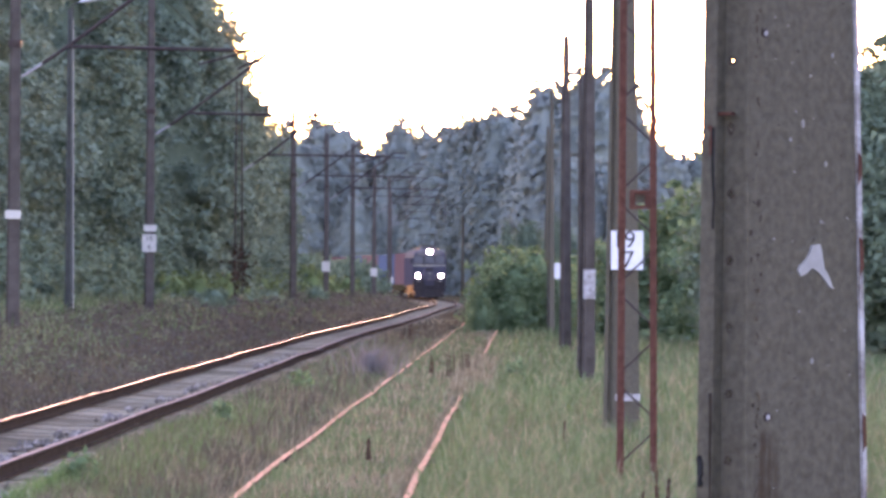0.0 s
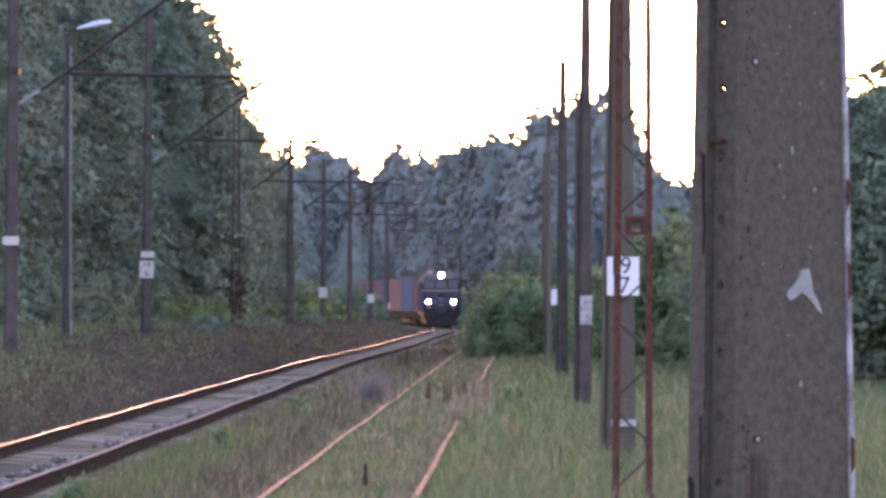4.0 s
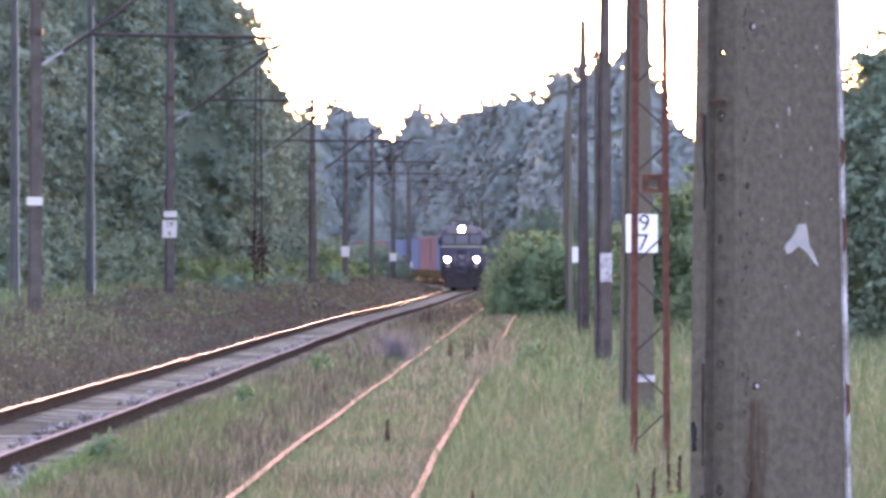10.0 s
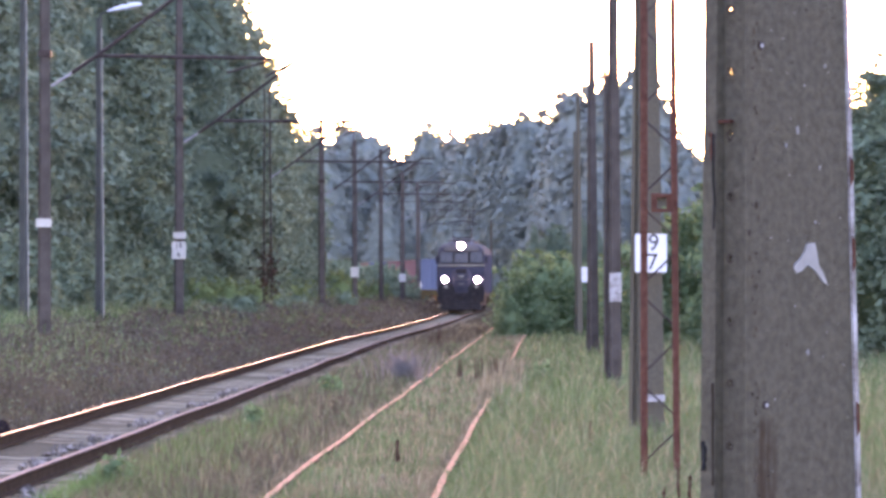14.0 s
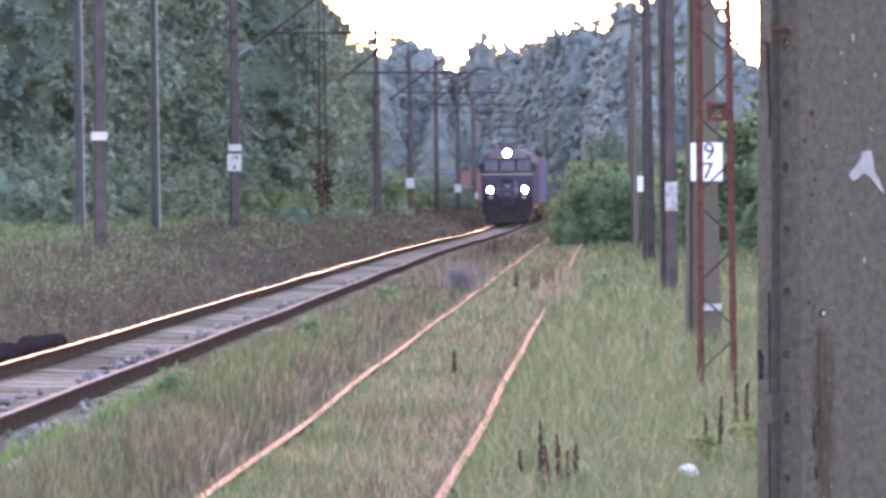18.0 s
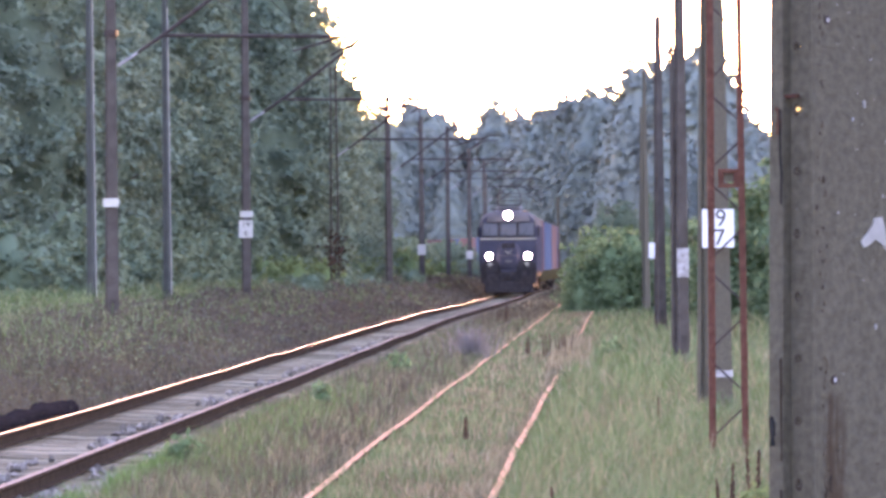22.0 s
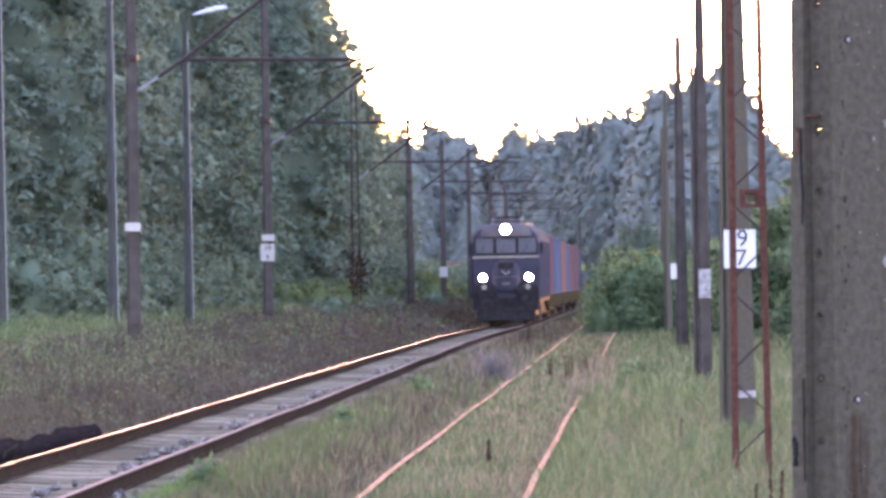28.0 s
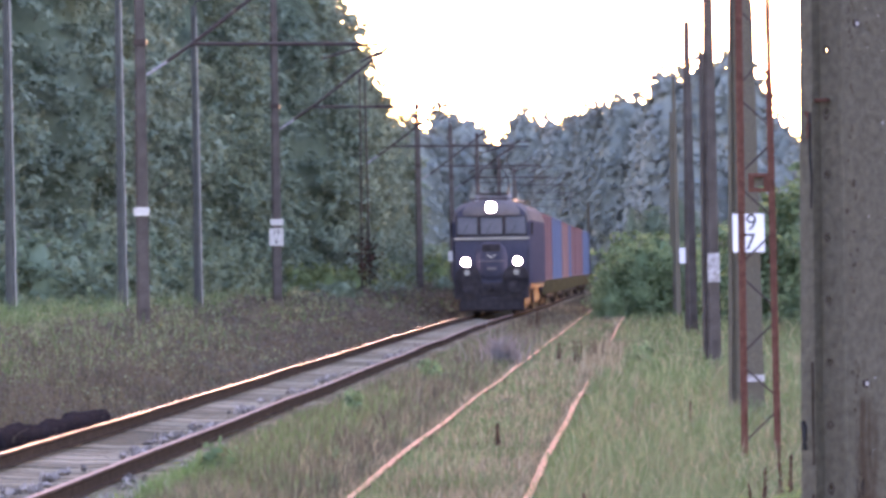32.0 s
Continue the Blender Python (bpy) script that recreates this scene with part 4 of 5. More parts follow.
def plant_trees():
    rng = random.Random(5)
    used = set()

    far = []

    def put(kinds, x, y, z=None, k=1.0):
        src, fresh = kinds[rng.randrange(len(kinds))]
        m = pose(x, y, rise(x, y) if z is None else z, 0, 0, rng.uniform(0, 360)) @ Matrix.Diagonal((k, k, k * (rng.uniform(0.96, 1.05) if kinds is far else rng.uniform(0.92, 1.1)), 1))
        if src.name not in used:
            used.add(src.name)
            src.matrix_basis = m
            ob = src
        else:
            ob = copy_thing(src, pose(0, 0, 0))
            ob.matrix_basis = m
        return ob

    near = [(tree("forest_tree", 11 + i, 18, 4.2, 0.04, 700, 44, 0.16, "leaf_near", "tall dark green leafy tree at the forest edge", run=1.05, core=0.62), 0) for i in range(3)]
    near.append((tree("forest_tree", 17, 19, 3.8, 0.04, 620, 40, 0.16, "leaf_near", "tall dark green conifer at the forest edge", shape="spire", droop=0.5, run=1.15, core=0.6), 0))
    edge = [(205, -10.8, 0.92), (222, -9.9, 0.88), (240, -11.6, 0.93), (262, -13.6, 1.0), (188, -12.4, 0.95), (172, -13.6, 0.95), (158, -14.6, 0.9), (146, -15.8, 0.95),
            (134, -17.0, 0.95), (200, -15.5, 1.05), (180, -17.5, 1.05), (218, -15.0, 1.1), (240, -16.5, 1.15), (160, -19.5, 1.1), (265, -18.0, 1.15), (150, -22.0, 1.05), (138, -22.5, 1.1),
            (124, -18.5, 0.9), (290, -20.0, 1.1), (250, -8.6, 0.66), (275, -9.2, 0.72), (262, -9.4, 0.72), (300, -12.0, 0.8)]
    for y, x, k in edge:
        put(near, x - 1.3, y, k=k)
    for y, x, k in ((310, 5.9, 0.33), (320, 7.6, 0.36), (302, 8.9, 0.34), (306, 4.9, 0.22), (326, 10.2, 0.38)):
        put(near, x, y, k=k)
    # the distant wood carries its haze as paler, bluer leaves
    far += [(tree("distant_tree", 31 + i, 18, 3.1 + 0.4 * i, 0.02, 640, 13, 0.27, "leaf_far_hazed", "distant leafy tree with haze in its leaf colour", group="distant wood", shape="dome", run=0.62, core=0.86, wild=0.42, droop=0.55, lumps=0.6), 0) for i in range(3)]
    far.append((tree("distant_tree", 39, 19, 2.8, 0.02, 580, 13, 0.27, "leaf_far_hazed", "distant slender tree with haze in its leaf colour", group="distant wood", shape="dome", run=0.62, core=0.86, wild=0.42, droop=0.55, lumps=0.6), 0))
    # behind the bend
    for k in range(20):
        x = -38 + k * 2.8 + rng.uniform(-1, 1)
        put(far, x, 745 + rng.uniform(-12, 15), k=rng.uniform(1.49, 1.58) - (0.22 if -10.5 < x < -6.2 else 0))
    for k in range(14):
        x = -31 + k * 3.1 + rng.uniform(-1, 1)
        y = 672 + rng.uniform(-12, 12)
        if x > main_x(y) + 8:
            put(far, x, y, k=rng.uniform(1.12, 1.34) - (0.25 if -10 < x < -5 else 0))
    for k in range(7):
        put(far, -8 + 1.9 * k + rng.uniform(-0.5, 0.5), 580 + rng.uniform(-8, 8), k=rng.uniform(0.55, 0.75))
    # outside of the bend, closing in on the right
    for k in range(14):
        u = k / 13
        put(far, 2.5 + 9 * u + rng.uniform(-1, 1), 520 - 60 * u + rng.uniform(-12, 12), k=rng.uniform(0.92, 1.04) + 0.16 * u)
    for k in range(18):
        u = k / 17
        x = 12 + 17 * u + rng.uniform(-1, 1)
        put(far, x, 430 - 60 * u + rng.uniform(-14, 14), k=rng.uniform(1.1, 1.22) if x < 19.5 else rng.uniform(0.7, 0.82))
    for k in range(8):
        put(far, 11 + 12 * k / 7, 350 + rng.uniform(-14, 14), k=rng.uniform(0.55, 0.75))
    # bushes
    bush = [(tree("bush", 51 + i, 3.3, 1.5, 0.0, 140, 26, 0.11, "leaf_bush", "bright green leafy bush beside the track", "bush", group="bushes", shape="mound", droop=-0.75, run=0.66, core=0.5), 0) for i in range(3)]
    for x, y, k in ((2.2, 163, 0.36), (2.75, 167, 0.68), (3.5, 166, 0.86), (4.3, 169, 1.02), (5.0, 167, 0.7), (5.6, 173, 0.62), (3.3, 175, 0.95), (4.6, 178, 0.9), (2.6, 172, 0.55), (5.9, 178, 0.85), (7.6, 150, 1.3), (8.8, 148, 1.5), (6.6, 156, 1.0), (9.8, 140, 1.5)):
        put(bush, x, y, k=k)
    young = [(tree("young_tree", 57, 7.6, 2.3, 0.02, 520, 34, 0.115, "leaf_low", "leafy green young tree at the meadow's edge", group="trees by the meadow", droop=0.35, run=0.8, core=0.5), 0)]
    for x, y, k in ((9.7, 116, 0.9), (11.0, 112, 1.05), (12.4, 118, 1.15), (13.2, 108, 1.0), (10.4, 130, 1.1), (13.5, 128, 1.2), (15.5, 118, 1.1)):
        put(young, x, y, k=k)
    gold = [(tree("goldenrod_clump", 61, 2.0, 1.5, 0.0, 90, 18, 0.11, "leaf_gold", "yellow-green weeds before the forest", "bush", group="weeds", shape="mound", droop=-1.2, run=0.5), 0)]
    weeds = [(tree("weed_clump", 63, 2.2, 1.6, 0.0, 100, 18, 0.12, "leaf_low", "soft green weeds on the low bank", "bush", group="weeds", shape="mound", droop=-1.2, run=0.5), 0)]
    low = [(tree("undergrowth", 71, 3.0, 2.1, 0.0, 110, 19, 0.16, "leaf_low", "dense green undergrowth at the forest edge", "bush", group="undergrowth", shape="mound", droop=-0.6, run=0.65, core=0.55), 0)]
    for k in range(20):
        y = 120 + k * 4.2
        put(low, -13.4 + 0.024 * (y - 120) + rng.uniform(-0.8, 0.3), y, k=rng.uniform(0.7, 1.0))
    # a soft hedge of shrubs that falls away towards the bend
    for k in range(26):
        u = k / 25
        y = 196 + 100 * u + rng.uniform(-4, 4)
        put(low, -12.3 + 4.0 * u + rng.uniform(-0.9, 0.9), y, k=rng.uniform(0.84, 1.0) - 0.06 * u)
    for k in range(16):
        u = k / 15
        put(low, -8.4 + 4.2 * u + rng.uniform(-0.5, 0.5), 296 + 42 * u + rng.uniform(-3, 3), k=rng.uniform(0.86, 1.0) - 0.1 * u)
    for x, y, k in ((-10.2, 184, 0.72), (-9.4, 188, 0.80), (-8.5, 195, 0.70), (-11.6, 176, 0.66), (-9.2, 242, 1.05), (-8.5, 251, 1.2), (-7.0, 275, 0.95), (-6.2, 287, 0.85), (-4.9, 303, 0.72)):
        put(gold, x, y, k=k)
    for k in range(16):
        y = 165 + 4.2 * k + rng.uniform(-2, 2)
        put(weeds, main_x(y) - rng.uniform(4.4, 8.5), y, k=rng.uniform(0.25, 0.42))


plant_trees()


def blades(name, n, pick, height, width, mat, label, seed, lean=0.6):
    """A sward of single blades; pick gives the root of each."""
    rng = np.random.default_rng(seed)
    root = pick(rng, n)
    n = len(root)
    h = rng.uniform(*height, n) * rng.uniform(0.6, 1.0, n)
    a = rng.uniform(0, 2 * np.pi, n)
    far = np.clip(root[:, 1] / 45.0, 0.7, 4.0)
    w = width * far * rng.uniform(0.6, 1.3, n)
    b = rng.uniform(0, 2 * np.pi, n)
    side = np.stack([np.cos(b), np.sin(b) * 0.6, np.zeros(n)], 1) * w[:, None]
    out = np.stack([np.cos(a), np.sin(a), np.zeros(n)], 1)
    k = rng.uniform(0.1, 1.0, n) * lean
    mid = root + out * (k * h * 0.35)[:, None] + np.array([0, 0, 1.0]) * (h * 0.6)[:, None]
    tip = root + out * (k * h * 1.1)[:, None] + np.array([0, 0, 1.0]) * (h * (1 - 0.25 * k))[:, None]
    v = np.empty((n, 5, 3))
    v[:, 0], v[:, 1], v[:, 2], v[:, 3], v[:, 4] = root - side, root + side, mid + side * 0.8, mid - side * 0.8, tip
    i = np.arange(n)[:, None] * 5
    quads = (i + np.array([0, 1, 2, 3])).tolist()
    tris = (i + np.array([3, 2, 4])).tolist()
    ob = mesh_ob(name, v.reshape(-1, 3).tolist(), quads + tris, mat)
    return tagged(ob, label, "grass", kind="stuff")


def strip(x_from, x_to, y0, y1, power=1.0, patch=0.0, seed=0):
    """Roots between two lines along the track, thinning out with distance."""
    def pick(rng, n):
        u = rng.uniform(0, 1, n)
        y = 1.0 / (1.0 / y0 + (1.0 / y1 - 1.0 / y0) * u ** power)
        f = rng.uniform(0, 1, n)
        lo = np.array([x_from(v) for v in y])
        hi = np.array([x_to(v) for v in y])
        x = lo + (hi - lo) * f
        keep = np.ones(n, bool)
        if patch:
            keep = np.array([noise.noise((p * 0.8, q * 0.35, seed)) for p, q in zip(x, y)]) > rng.uniform(-0.45, 0.45, n) * patch - 0.05
        x, y = x[keep], y[keep]
        z = np.array([rise(p, q) for p, q in zip(x, y)]) - 0.02
        return np.stack([x, y, z], 1)
    return pick


def right_edge(y):
    return 1.5 + 0.108 * y


def build_grass():
    near_rail = lambda y: main_x(y) + 0.84 + 1.0 * min(1.0, max(0.0, (50 - y) / 8))
    blades("green_grass", 95000, strip(lambda y: old_x(y) + 0.95, right_edge, 22, 175), (0.22, 0.5), 0.0048, MAT["grass_green"], "tall green meadow grass", 1, 1.1)
    blades("dry_grass", 17000, strip(lambda y: old_x(y) + 0.95, right_edge, 22, 175, 1.0, 1.0, 4), (0.3, 0.6), 0.004, MAT["grass_dry"], "pale dry grass stalks among green grass", 2, 0.8)
    blades("dry_grass", 17000, strip(lambda y: old_x(y) - 0.62, lambda y: old_x(y) + 0.62, 22, 175), (0.08, 0.24), 0.005, MAT["grass_dry"], "dry grass grown over the old track", 3)
    blades("green_grass", 28000, strip(lambda y: old_x(y) - 0.62, lambda y: old_x(y) + 0.62, 22, 175, 1, 1.0, 9), (0.08, 0.24), 0.005, MAT["grass_green"], "green grass grown over the old track", 4)
    blades("dry_weeds", 46000, strip(near_rail, lambda y: old_x(y) - 0.9, 22, 300), (0.12, 0.36), 0.0036, MAT["grass_brown"], "brown dry weeds between the tracks", 5)
    blades("dry_grass", 22000, strip(near_rail, lambda y: old_x(y) - 0.9, 22, 200, 1, 0.8, 14), (0.15, 0.4), 0.0034, MAT["grass_dry"], "pale dry grass between the tracks", 6)
    blades("green_grass", 26000, strip(near_rail, lambda y: old_x(y) - 0.9, 22, 140, 1, 1.0, 23), (0.12, 0.35), 0.0045, MAT["grass_green"], "green grass between the tracks", 7)
    blades("dry_weeds", 30000, strip(lambda y: main_x(y) - 9, lambda y: main_x(y) - 1.5, 40, 330), (0.2, 0.55), 0.005, MAT["grass_brown"], "dark brown dry weeds on the low bank", 8, 1.5)
    blades("green_weeds", 9000, strip(lambda y: main_x(y) - 10, lambda y: main_x(y) - 3.2, 60, 330, 1, 0.8, 31), (0.3, 0.75), 0.006, MAT["grass_green"], "green weeds on the low bank", 9, 1.4)
    blades("green_weeds", 15000, strip(lambda y: main_x(y) - 12.5, lambda y: main_x(y) - 6.8, 82, 190), (0.45, 1.1), 0.0065, MAT["grass_green"], "tall soft green grass before the forest", 19, 1.2)
    blades("green_grass", 7000, strip(lambda y: main_x(y) + 0.95, lambda y: main_x(y) + 2.4, 40, 66, 1, 2.2, 41), (0.14, 0.36), 0.005, MAT["grass_fresh"], "fresh green grass beside the ballast", 10)
    for k, (a, b) in enumerate(((0.76, 1.05), (0.5, 0.74), (-0.74, -0.5), (-1.0, -0.76))):
        blades("short_grass", 5000, strip(lambda y: old_x(y) + a, lambda y: old_x(y) + b, 22, 175), (0.06, 0.2), 0.0045, MAT["grass_dry" if k % 2 else "grass_green"], "short grass along the old rail", 11 + k)
    blades("tall_grass", 2600, strip(lambda y: old_x(y) + 0.55, lambda y: old_x(y) + 1.2, 74, 100), (0.25, 0.5), 0.005, MAT["grass_dry"], "grass grown over the old rail", 17)
    blades("bed_weeds", 2600, strip(lambda y: main_x(y) - 0.1, lambda y: main_x(y) + 0.68, 30, 150, 1, 1.6, 61), (0.12, 0.3), 0.0045, MAT["grass_brown"], "sparse weeds between the sleepers", 18)
    blades("seed_stalks", 17000, strip(lambda y: old_x(y) + 1.0, right_edge, 24, 120, 1, 1.0, 51), (0.35, 0.74), 0.0032, MAT["grass_dry"], "pale arching seed stalks in the meadow", 12, 1.9)


def tufts():
    """Fresh green tufts that stand apart on the gravel beside the main track."""
    def pick(rng, n):
        m = 46
        y = rng.uniform(24, 47, m)
        x = np.array([main_x(v) for v in y]) + rng.uniform(0.9, 2.6, m)
        size = rng.uniform(0.10, 0.26, m)
        c = rng.integers(0, m, n)
        a, r = rng.uniform(0, 2 * np.pi, n), rng.uniform(0, 1, n) ** 0.7
        px, py = x[c] + size[c] * r * np.cos(a), y[c] + 1.8 * size[c] * r * np.sin(a)
        return np.stack([px, py, np.array([rise(p, q) for p, q in zip(px, py)]) - 0.01], 1)
    blades("grass_tufts", 7000, pick, (0.10, 0.34), 0.005, MAT["grass_fresh"], "fresh green grass tufts on gravel", 20, 1.0)


def bank_weeds(name, n, x_from, x_to, y0, y1, tall, mat, label, seed, patch):
    """Leafy weeds in uneven mounds over the low bank."""
    rng = np.random.default_rng(seed)
    root = strip(x_from, x_to, y0, y1, 1.0, patch, seed)(rng, n)
    n = len(root)
    mound = np.array([0.55 + 0.9 * noise.noise((p * 0.9, q * 0.25, seed)) for p, q in root[:, :2]])
    root[:, 2] += tall * np.clip(mound, 0.15, 1.3) * rng.uniform(0, 1, n) ** 0.6
    far = np.clip(root[:, 1:2] / 60.0, 0.8, 3.0)
    ob = leaf_mesh(name, rng, root, rng.normal(size=(n, 3)), 0.03 * far[:, 0], mat, None, 0.9)
    return tagged(ob, label, "weeds", kind="stuff")


def build_bank():
    bank_weeds("dry_weeds", 46000, lambda y: main_x(y) - 8.5, lambda y: main_x(y) - 1.6, 40, 110, 0.5, MAT["grass_bank"], "mounded brown dry weeds on the low bank", 91, 0.5)
    bank_weeds("dry_weeds", 40000, lambda y: main_x(y) - 9, lambda y: main_x(y) - 1.7, 105, 330, 0.6, MAT["grass_bank"], "mounded brown dry weeds on the low bank", 92, 0.4)
    bank_weeds("olive_weeds", 36000, lambda y: main_x(y) - 9, lambda y: main_x(y) - 2.0, 40, 200, 0.5, MAT["grass_olive"], "olive green weeds among dry weeds", 93, 1.2)
    bank_weeds("green_weeds", 15000, lambda y: main_x(y) - 11, lambda y: main_x(y) - 5.0, 75, 330, 0.85, MAT["grass_olive"], "soft green weeds before the forest", 94, 0.5)


build_grass()
tufts()
build_bank()


# ---------------------------------------------------------------- small things by the line
def face_patch(name, parent, y_plane, pts, mat, label=""):
    """A thin flake lying on a mast's front face: points are (x, z)."""
    n = len(pts)
    verts = [(x, y_plane(z) - 0.0025, z) for x, z in pts] + [(x, y_plane(z) + 0.004, z) for x, z in pts]
    faces = [tuple(range(n)), tuple(range(2 * n - 1, n - 1, -1))] + [(i, i + n, (i + 1) % n + n, (i + 1) % n) for i in range(n)]
    ob = mesh_ob(name, verts, faces, mat, parent)
    if label:
        ob["label"] = label
    return ob


def jagged(rng, x, z0, z1, w, n=14):
    way = [x + 3.2 * w * noise.noise((x * 9, (z0 + (z1 - z0) * k / n) * 9, 5)) for k in range(n + 1)]
    left = [(way[k] - w * rng.uniform(0.05, 1), z0 + (z1 - z0) * k / n) for k in range(n + 1)]
    rightside = [(way[k] + w * rng.uniform(0.05, 1), z0 + (z1 - z0) * k / n) for k in range(n + 1)]
    return left + rightside[::-1]


def dress_near_mast():
    t = NEAR_MAST
    rng = random.Random(8)
    front = lambda z: -0.5 * 0.188 * (1 - 0.62 * max(z, 0) / 9.0)
    wide = lambda z: 0.527 * (1 - 0.62 * max(z, 0) / 9.0)
    face_patch("paint_flake", t, front, [(0.031, 2.059), (0.065, 2.062), (0.073, 2.034), (0.080, 2.000), (0.097, 1.981), (0.118, 1.943), (0.099, 1.952), (0.065, 1.984), (0.033, 2.000), (0.006, 1.984),
                                               (-0.015, 1.978), (-0.026, 1.993), (-0.015, 2.007), (0.006, 2.021), (0.023, 2.039)], MAT["flake"], "white paint splash")
    for x, z, s in ((-0.05, 2.33, 0.006), (0.07, 2.12, 0.006), (0.12, 2.55, 0.006), (0.03, 1.76, 0.007), (0.0, 2.37, 0.011), (0.09, 2.27, 0.007)):
        face_patch("paint_speck", t, front, [(x + 0.7 * s * rng.uniform(0.4, 1) * math.cos(a), z + s * rng.uniform(0.5, 1.3) * math.sin(a)) for a in (0.2, 1.3, 2.4, 3.5, 4.4, 5.5)], MAT["flake"])
    # broken dark stain along the chamfered corner, rust below the hole
    for k in range(120):
        z = rng.uniform(0.6, 3.0)
        x = -0.186 + 0.012 * (z - 1.9) + abs(rng.gauss(0, 0.008)) * rng.choice((-1, 1, 1))
        q = rng.uniform(0.0012, 0.0036)
        tall = q * rng.uniform(1, 3.5)
        face_patch("stain", t, front, [(x + q * rng.uniform(0.4, 1.2) * math.cos(a), z + tall * rng.uniform(0.5, 1.3) * math.sin(a)) for a in (0.2, 1.3, 2.4, 3.5, 4.4, 5.5)], MAT["rust_stain" if k % 6 else "soot_and_shade"])
    # worn pale edge of the corner
    for k in range(26):
        z = 0.7 + 0.09 * k + rng.uniform(-0.02, 0.02)
        x = -wide(z) / 2 + 0.004
        face_patch("worn_edge", t, front, jagged(rng, x, z, z + rng.uniform(0.03, 0.09), 0.0028, 8), MAT["concrete"])
    for k in range(70):
        z = rng.uniform(0.8, 2.9)
        x = rng.uniform(-0.16, 0.2)
        q = rng.uniform(0.001, 0.0026)
        face_patch("pit", t, front, [(x + q * rng.uniform(0.5, 1.3) * math.cos(a), z + q * rng.uniform(0.5, 1.3) * math.sin(a)) for a in (0.2, 1.5, 2.9, 4.0, 5.2)], MAT["soot_and_shade" if k % 2 else "flake"])
    # tar low on the shaft
    for k in range(9):
        x, z = -0.185 + rng.gauss(0, 0.007), rng.uniform(1.12, 1.34)
        face_patch("tar_spot", t, front, jagged(rng, x, z, z + rng.uniform(0.02, 0.05), 0.004, 6), MAT["soot_and_shade"])
    # white-painted earthing strip down the far corner
    verts, faces = [], []
    zs = [0.12 * k - 0.3 for k in range(76)]
    for z in zs:
        j = rng.uniform(-0.0015, 0.0015)
        x0, y0 = wide(z) / 2, front(z)
        for dx, dy in ((-0.010, -0.006), (0.006 + j, -0.006), (0.006 + j, 0.03), (-0.010, 0.03)):
            verts.append((x0 + dx, y0 + dy, z))
    for k in range(len(zs) - 1):
        for i in range(4):
            faces.append((4 * k + i, 4 * k + (i + 1) % 4, 4 * k + 4 + (i + 1) % 4, 4 * k + 4 + i))
    ob = mesh_ob("earthing_strip", verts, faces, MAT["peeling"], t)
    ob["label"] = "steel strip with peeling white paint"
    for z0, z1 in ((1.05, 1.22), (1.52, 1.62), (1.98, 2.08), (2.22, 2.30)):
        face_patch("rust_spot", t, lambda z: front(z) - 0.006, [(wide(z0) / 2 - 0.009, z0), (wide(z0) / 2 + 0.005, z0 + 0.02), (wide(z1) / 2 + 0.005, z1 - 0.01), (wide(z1) / 2 - 0.009, z1)], MAT["rust"], "rust spot")
    # cracked arris, tar spot and little rusty lugs on the holed side
    side = -0.5 * 0.527

    def side_patch(name, y0, z0, z1, w, mat, lab):
        k = 1 - 0.62 * (z0 + z1) / 2 / 9.0
        pts = jagged(rng, 0.0, z0, z1, w, 10)
        n = len(pts)
        verts = [(side * k - 0.0025, y0 + a, z) for a, z in pts] + [(side * k + 0.01, y0 + a, z) for a, z in pts]
        faces = [tuple(range(n)), tuple(range(2 * n - 1, n - 1, -1))] + [(i, (i + 1) % n, (i + 1) % n + n, i + n) for i in range(n)]
        mesh_ob(name, verts, faces, mat, t)["label"] = lab

    side_patch("crack", 0.0345, 2.10, 2.36, 0.0018, MAT["black"], "dark crack in the concrete")
    side_patch("crack", 0.0355, 1.0, 1.32, 0.0007, MAT["soot_and_shade"], "dark crack in the concrete")
    side_patch("crack", 0.0350, 1.40, 1.68, 0.0007, MAT["soot_and_shade"], "dark crack in the concrete")
    side_patch("rust_spot", 0.040, 2.29, 2.365, 0.008, MAT["rust"], "rust spot")
    side_patch("tar_spot", 0.066, 1.44, 1.52, 0.009, MAT["black"], "black tar spot")
    # rust and soot round the holes
    for c in range(26):
        z = -0.4523 + 0.1705 * (c + 0.5)
        k = 1 - 0.62 * max(z, 0) / 9.0
        verts, faces = [], []
        for a in range(12):
            q = 2 * math.pi * a / 12
            low = 1.7 if math.sin(q) < -0.3 and c % 3 == 1 else 1.0
            for r in (0.0072, 0.0105 + rng.uniform(-0.001, 0.003) * low):
                verts.append((-0.415 * 0.527 * k - 0.0022, 0.03 * 0.188 * k + r * math.cos(q), z + r * low * math.sin(q)))
        for a in range(12):
            b = (a + 1) % 12
            faces.append((2 * a, 2 * b, 2 * b + 1, 2 * a + 1))
        mesh_ob("hole_stain", verts, faces, MAT["soot_and_shade"], t)
    # a dark strip as painted shade where the holed web meets the face
    verts, faces = [], []
    for j in range(60):
        z = 0.055 * j
        k = 1 - 0.62 * z / 9.0
        w = 0.0022 + 0.0016 * noise.noise((z * 7, 3, 1))
        x0, y0 = -0.415 * 0.527 * k - 0.002, -0.43 * 0.188 * k
        verts += [(x0, y0, z), (x0, y0 + 2 * w, z)]
    faces = [(2 * j, 2 * j + 1, 2 * j + 3, 2 * j + 2) for j in range(59)]
